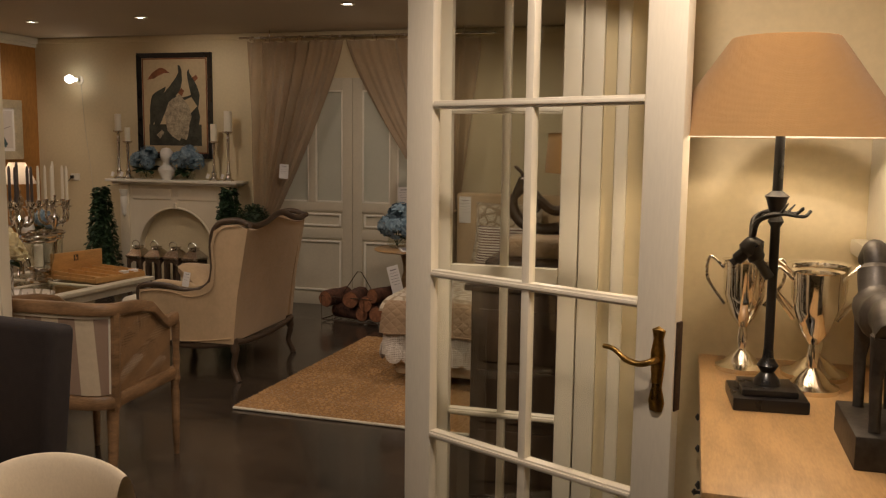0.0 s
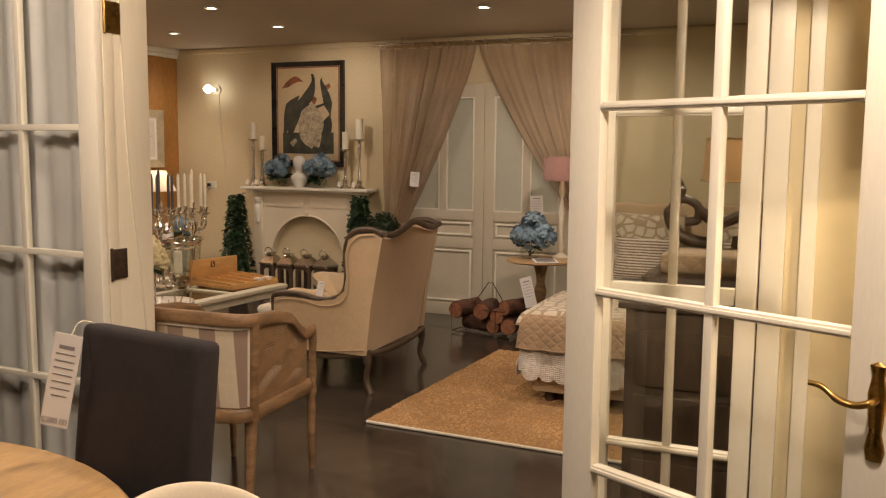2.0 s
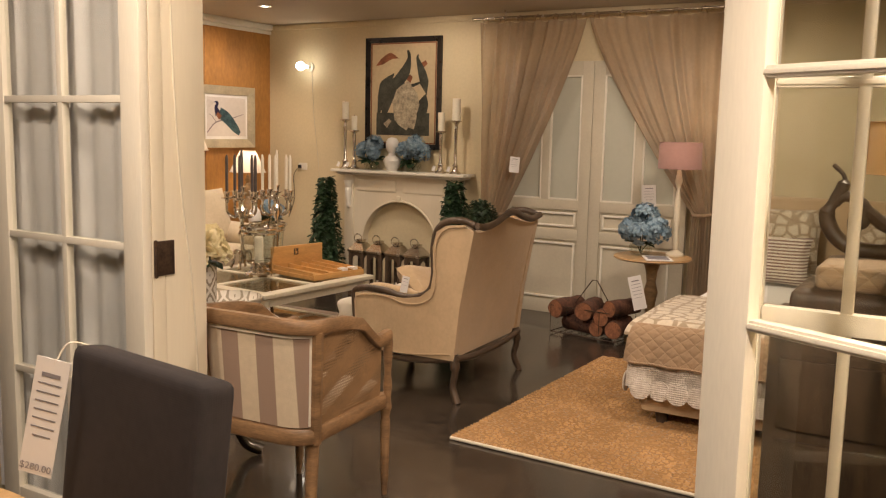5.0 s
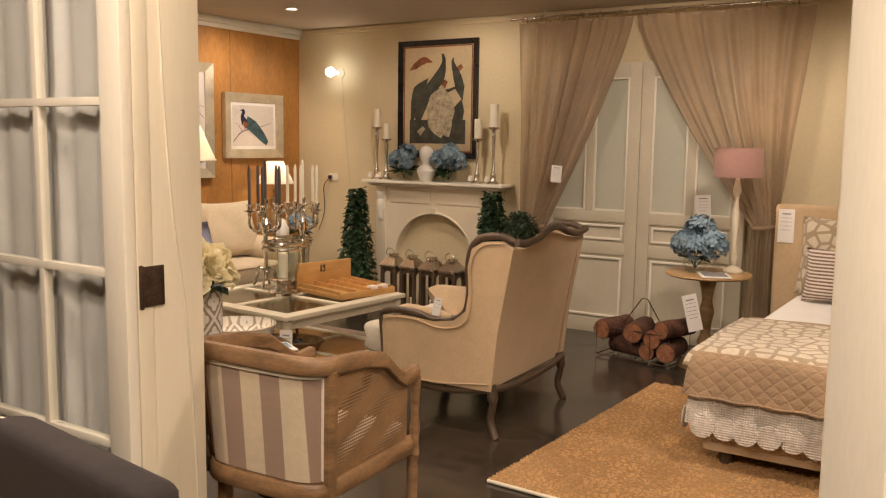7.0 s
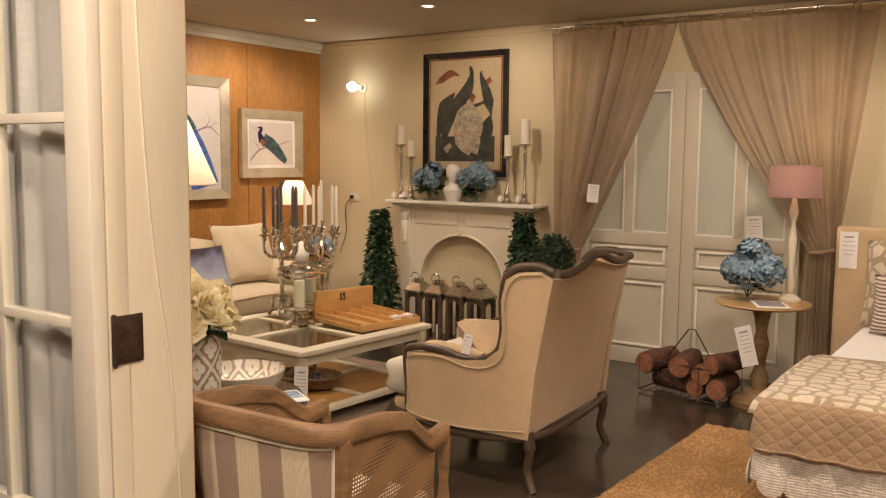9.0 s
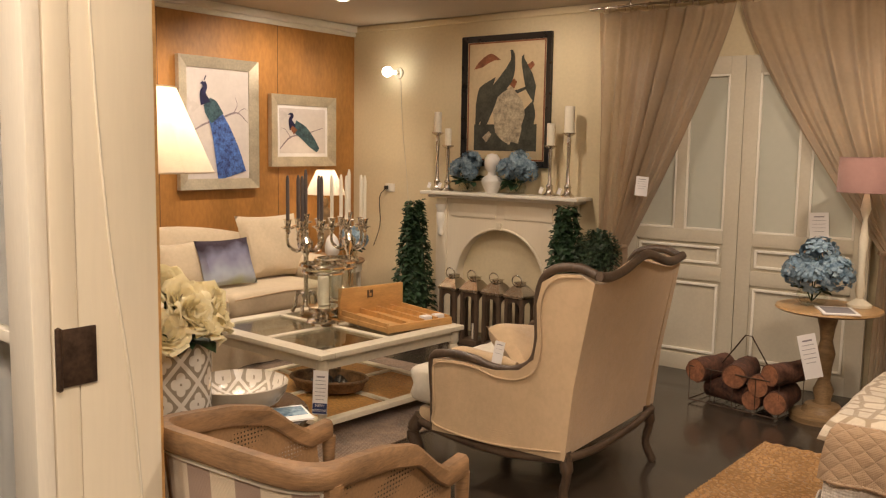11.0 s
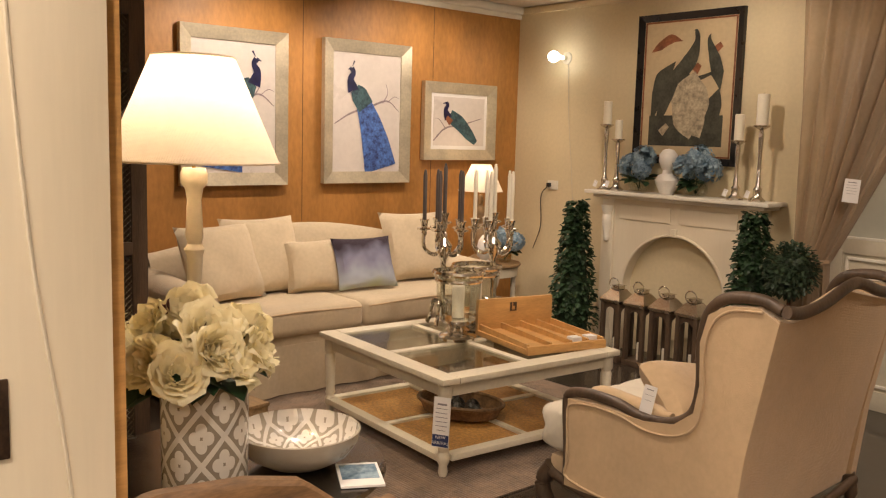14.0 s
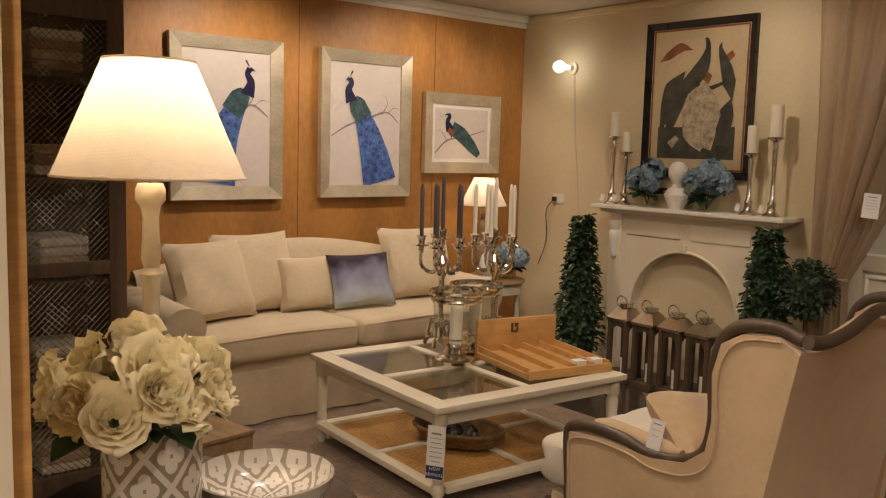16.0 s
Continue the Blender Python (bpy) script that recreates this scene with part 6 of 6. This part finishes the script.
def drape_over(x0, x1, y0, y1, z, drop, lift, wav=0.012, seed=0, foot=True):
    """Cloth over the foot of the bed, hanging down both sides and the foot."""
    def fn(u, v):
        s = -1.35 + 2.7 * u
        q = -0.35 + 1.35 * v if foot else v
        x, y, zz = (x0 + x1) / 2 + (x1 - x0) / 2 * max(-1, min(1, s)), y0 + (y1 - y0) * max(0, q), z
        ov = max(0, abs(s) - 1) / 0.35
        oy = max(0, -q) / 0.35
        o = max(ov, oy)
        zz = z - drop * o - 0.012 * (o > 0) + 0.004 * math.sin(9 * x + seed) * math.sin(7 * y)
        x += math.copysign(0.05 * ov ** 0.5 + wav * ov * math.sin(y * 34 + seed), s) if ov else 0
        y -= (0.05 * oy ** 0.5 + wav * oy * math.sin(x * 34 + seed)) if oy else 0
        return Vector((x, y, zz + lift))
    return surface(fn, 90, 60, 0.008)


t = thing("lace_coverlet", (5.85, -1.55, 0), "white crocheted lace coverlet with scalloped edge", "bedding")
part("cloth", drape_over(-0.78, 0.78, -1.22, -0.1, 0.575, 0.33, 0.0, 0.018, 1), M_LACE, t)
for k in range(15):
    part("scallop", lathe(bmesh.new(), [(0.058, -0.004), (0.058, 0.004)], (-0.78 + 1.56 * (k + 0.5) / 15, -1.285 + 0.012 * math.sin(2.1 * k), 0.238), 16, pose(0, 0, 0, 90, 0, 0)), M_LACE, t)
for k in range(10):
    part("scallop", lathe(bmesh.new(), [(0.058, -0.004), (0.058, 0.004)], (-0.845, -1.22 + 1.1 * (k + 0.5) / 10, 0.238), 16, pose(0, 0, 0, 0, 90, 0)), M_LACE, t)
t = thing("quilt", (5.85, -1.55, 0), "quilted taupe bedspread across the bed", "bedding")
part("cloth", drape_over(-0.79, 0.79, -1.24, -0.2, 0.595, 0.2, 0.0, 0.012, 2), M_QUILT, t)
part("binding", bar([(-0.79 + 1.58 * k / 40, -1.296 - 0.012 * math.sin((-0.79 + 1.58 * k / 40) * 34 + 2), 0.385) for k in range(41)], 0.007, 6), M_QUILT, t)
t = thing("patterned_throw", (5.85, -1.55, 0), "cream leaf patterned throw folded over the quilt", "bedding")
part("cloth", drape_over(-0.8, 0.8, -1.2, -0.35, 0.615, 0.08, 0.0, 0.01, 3), M_DAMASK, t)
for k, (x, y, w, h, mt, nm, lab) in enumerate(((-0.42, 0.72, 0.5, 0.36, M_TICK, "ticking_pillow", "striped ticking pillow with floral print"), (-0.45, 0.98, 0.62, 0.55, M_DAMASK, "damask_pillow", "cream damask pillow against the headboard"), (0.35, 0.72, 0.5, 0.36, M_TICK, "ticking_pillow", "striped ticking pillow with floral print"), (0.38, 0.98, 0.62, 0.55, M_DAMASK, "damask_pillow", "cream damask pillow against the headboard"))):
    t = thing(nm, (5.85 + x, -1.55 + y, 0.57 + h / 2), lab, "pillow")
    part("cover", pillow(w, h, 0.16, pose(0, 0, 0, -18, 0, 0), 50 + k), mt, t)
tag_card((4.96, -0.383, 1.14), 0.24, 0.11, 0, 0, False, 5)

# ---- beyond the side window ----
ch = thing("chest", (6.42, -4.15, 0), "dark brown wooden chest of drawers", "chest")
part("carcass", boxes(((0, 0, 0.48), (0.8, 0.42, 0.96), 0.006)), M_BROWN, ch)
part("top", boxes(((0, 0, 0.975), (0.86, 0.46, 0.03), 0.008)), M_BROWN, ch)
for z in (0.2, 0.48, 0.76):
    dr = part("drawer", boxes(((0, -0.215, z), (0.72, 0.02, 0.24), 0.006)), M_BROWN, ch)
    part("knob", turned([(0.01, 0), (0.016, 0.02), (0, 0.03)], (0.2, -0.24, z), 10), M_BRASS, dr)
t = thing("folded_blanket", (6.38, -4.15, 0.992), "brown folded blankets stacked on the chest", "blanket")
part("blanket", boxes(((0, 0, 0.06), (0.62, 0.4, 0.12), 0.04, None, 3)), M_BROWN, t)
part("blanket", boxes(((0.03, 0, 0.16), (0.54, 0.34, 0.09), 0.035, None, 3)), M_QUILT, t)
t = thing("carved_scroll", (6.38, -4.02, 1.197), "carved grey brown wooden scroll ornament", "ornament")
for s in (-1, 1):
    part("scroll", bar(smooth_line([(0.02 * s, 0, 0.03), (0.1 * s, 0, 0.02), (0.2 * s, 0, 0.05), (0.25 * s, 0, 0.14), (0.2 * s, 0, 0.21), (0.13 * s, 0, 0.18), (0.13 * s, 0, 0.12), (0.18 * s, 0, 0.11)]), [0.028] * 20 + [0.02] * 23, 10), M_WALNUT, t)
    part("leaf", bar(smooth_line([(0.23 * s, 0, 0.18), (0.2 * s, 0, 0.27), (0.24 * s, 0, 0.32)]), [0.022] * 6 + [0.008] * 7, 8), M_WALNUT, t)
part("crest", bar(smooth_line([(-0.12, 0, 0.16), (-0.04, 0, 0.11), (0.06, 0, 0.15), (0.14, 0, 0.19)]), 0.024, 8), M_WALNUT, t)
table_lamp((6.42, -3.3, 0), [(0.14, 0), (0.14, 0.03), (0.03, 0.06), (0.022, 1.0), (0.02, 1.45)], M_BROWN, 0.25, 0.235, 1.47, 1.68, M_SHADEL, 2, "floor lamp with broad tan shade")

# ---- shop side of the doorway ----
ds = thing("dresser", (7.29, -5.67, 0), "cream dresser with oak top and small dark knobs", "dresser")
part("carcass", boxes(((0.01, 0, 0.44), (0.5, 1.24, 0.86), 0.006)), M_WHITEW, ds)
part("top", boxes(((0, 0, 0.885), (0.56, 1.32, 0.03), 0.01)), M_OAKT, ds, "honey oak top")
for z in (0.2, 0.46, 0.72):
    for y in (-0.31, 0.31):
        dr = part("drawer", boxes(((-0.245, y, z), (0.02, 0.58, 0.22), 0.005)), M_WHITEW, ds)
        for q in (-0.16, 0.16):
            part("knob", lathe(bmesh.new(), [(0.006, 0), (0.006, 0.012), (0.013, 0.022), (0, 0.03)], (-0.255, y + q, z), 12, pose(0, 0, 0, 0, -90, 0)), M_BLACK, dr)
ZD = 0.9
sl = thing("stag_lamp", (7.19, -5.6, ZD), "black stag head lamp with tan linen shade", "lamp", 4)
part("plinth", boxes(((0, 0, 0.018), (0.2, 0.2, 0.036), 0.006), ((0, 0, 0.045), (0.15, 0.15, 0.02), 0.006)), M_BLACK, sl)
part("column", turned([(0.04, 0.05), (0.034, 0.07), (0.018, 0.09), (0.03, 0.11), (0.016, 0.13), (0.013, 0.16), (0.013, 0.5), (0.022, 0.515), (0.015, 0.53), (0.03, 0.58), (0.034, 0.585), (0.014, 0.6), (0.013, 0.79)], seg=18), M_BLACK, sl)
part("stag_head", bar(smooth_line([(-0.01, -0.01, 0.36), (-0.05, -0.01, 0.42), (-0.055, -0.01, 0.45), (-0.085, -0.01, 0.42), (-0.112, -0.01, 0.395)]), [0.014] * 5 + [0.024] * 6 + [0.027] * 6 + [0.018] * 5 + [0.011] * 3, 12), M_BLACK, sl)
for s in (-1, 1):
    part("antler", bar(smooth_line([(-0.06, s * 0.012, 0.47), (-0.05, s * 0.04, 0.52), (0.0, s * 0.06, 0.54), (0.06, s * 0.06, 0.535), (0.08, s * 0.05, 0.55)]), [0.008] * 12 + [0.005] * 13, 8), M_BLACK, sl)
    for q, z in ((0.0, 0.57), (0.04, 0.56)):
        part("tine", bar([(q, s * 0.06, 0.538), (q + 0.02, s * 0.065, z)], [0.005, 0.002], 6), M_BLACK, sl)
part("shade", surface(lambda u, v: Vector(((0.325 - 0.185 * v) * math.cos(2 * math.pi * u), (0.325 - 0.185 * v) * math.sin(2 * math.pi * u), 0.745 + 0.265 * v)), 48, 4), M_SHADEL, sl, "tan linen shade")
part("shade_lining", surface(lambda u, v: Vector(((0.322 - 0.185 * v) * math.cos(2 * math.pi * u), (0.322 - 0.185 * v) * math.sin(2 * math.pi * u), 0.747 + 0.26 * v)), 48, 4), M_WHITEC, sl)
part("bulb", turned([(0.012, 0.79), (0.028, 0.84), (0.02, 0.88), (0, 0.89)], seg=14), M_BULB, sl)
lamp("stag_lamp_glow", "POINT", (7.19, -5.6, ZD + 0.91), 22, WARM, 0.04)


def trophy(at, k, label):
    t = thing("trophy_cup", at, label, "trophy", group="silver trophy cups")
    t.scale = (1.1, 1.1, 1.18)
    part("cup", turned([(0.072 * k, 0), (0.073 * k, 0.012), (0.05 * k, 0.022), (0.03 * k, 0.045), (0.012 * k, 0.06), (0.016 * k, 0.09), (0.012 * k, 0.12), (0.035 * k, 0.15), (0.058 * k, 0.21), (0.062 * k, 0.3), (0.068 * k, 0.305), (0.056 * k, 0.3), (0.05 * k, 0.22), (0.0, 0.17)], seg=28), M_CHROME, t)
    for s in (-1, 1):
        part("handle", bar(smooth_line([(s * 0.06 * k, 0, 0.28), (s * 0.1 * k, 0, 0.31), (s * 0.105 * k, 0, 0.25), (s * 0.055 * k, 0, 0.18)]), 0.005, 8), M_CHROME, t)


trophy((7.14, -5.22, ZD), 1.0, "tall silver trophy cup with two handles")
trophy((7.36, -5.24, ZD), 1.25, "tall silver trophy cup with two handles")
trophy((7.33, -5.42, ZD), 1.0, "silver trophy cup on a wide foot")
hs = thing("horse_statue", (7.42, -5.95, ZD), "dark bronze horse statue on a black plinth", "statue")
bm = boxes(((0, 0, 0.04), (0.16, 0.3, 0.08), 0.006))
tube(bm, smooth_line([(0, -0.12, 0.3), (0, -0.05, 0.33), (0, 0.05, 0.32), (0, 0.12, 0.34), (0, 0.17, 0.4), (0, 0.2, 0.46), (0, 0.27, 0.43)], 5), [0.05] * 8 + [0.062] * 8 + [0.045] * 6 + [0.03] * 9, 14)
for y in (-0.1, 0.11):
    for s in (-1, 1):
        tube(bm, [(s * 0.03, y, 0.3), (s * 0.035, y + 0.01, 0.2), (s * 0.035, y - 0.01, 0.08)], [0.026, 0.015, 0.013], 10)
part("horse", bm, M_BRONZE, hs)
t = thing("wall_shelf", (7.52, -5.4, 1.3), "white moulded wall shelf", "shelf")
part("board", boxes(((0, 0, 0), (0.1, 0.7, 0.05), 0.01), ((0.02, 0, 0.2), (0.05, 0.7, 0.35), 0.01)), M_TRIM, t)

# black slip-covered dining chair at the round table
bc = thing("dining_chair", (5.115, -6.47, 0.0), "charcoal slip-covered dining chair with a tag", "chair", -8)
bc.scale = (0.95, 0.94, 1.12)
part("backrest", boxes(((0, 0.235, 0.73), (0.48, 0.09, 0.56), 0.026, pose(0, 0, 0, -8, 0, 0), 3)), M_BLACKC, bc)
part("seat", boxes(((0, -0.03, 0.43), (0.5, 0.5, 0.1), 0.02, None, 3)), M_BLACKC, bc)
part("skirt", boxes(((0, -0.03, 0.3), (0.49, 0.49, 0.2), 0.01)), M_BLACKC, bc)
for a in (-1, 1):
    for b in (-1, 1):
        part("leg", boxes(((a * 0.21, -0.03 + b * 0.21, 0.11), (0.04, 0.04, 0.22), 0.004)), M_BROWN, bc)
tag = tag_card((4.925, -6.27, 1.11), 0.26, 0.075, 24, 12, False, 8)
cu = bpy.data.curves.new("price", "FONT")
cu.body, cu.size, cu.align_x = "$280.00", 0.022, "CENTER"
ob = new("price", cu)
ob.data.materials.append(M_INK)
ob.parent = tag
ob.matrix_local = pose(0, 0, 0, 0, 12, 0) @ pose(0, -0.0035, -0.25, 90, 0, 0)
part("string", bar(smooth_line([(0, 0, -0.01), (0.02, 0.02, 0.03), (0.05, 0.05, 0.02), (0.06, 0.07, 0.0)]), 0.002, 5), M_PALE, tag)

dt = thing("dining_table", (4.7, -7.19, 0), "round pale oak dining table", "table")
part("top", turned([(0, 0.725), (0.9, 0.727), (0.955, 0.735), (0.96, 0.75), (0.95, 0.76), (0, 0.762)], seg=64), M_OAKT, dt)
part("column", turned([(0.12, 0.08), (0.08, 0.16), (0.11, 0.3), (0.07, 0.5), (0.1, 0.66), (0.2, 0.727)], seg=24), M_OAK, dt)
part("foot", turned([(0.32, 0), (0.32, 0.04), (0.2, 0.07), (0.12, 0.085)], seg=36), M_OAK, dt)
cc = thing("cream_armchair", (5.64, -6.63, 0), "cream upholstered tub armchair at the dining table", "armchair", 60)
cc.scale = (0.86, 0.86, 1.27)


def cream(u, v):
    a = math.pi * (0.02 + 0.96 * u)
    r = 0.2
    zt = 0.655 + 0.04 * math.sin(a)
    q = v * math.pi
    off = 0.045 * math.cos(q)
    z = 0.12 + (zt - 0.12) * math.sin(q) ** 0.35
    return Vector(((r + off) * math.cos(a), (r + off) * math.sin(a), z))


part("shell", surface(cream, 40, 20), M_COTTON, cc)
part("seat", boxes(((0, -0.02, 0.42), (0.34, 0.34, 0.14), 0.05, None, 3)), M_COTTON, cc)
for a in (-1, 1):
    for b in (-0.18, 0.2):
        part("leg", turned([(0.015, 0), (0.022, 0.14)], (a * 0.14, b * 0.7, 0), 10), M_OAK, cc)
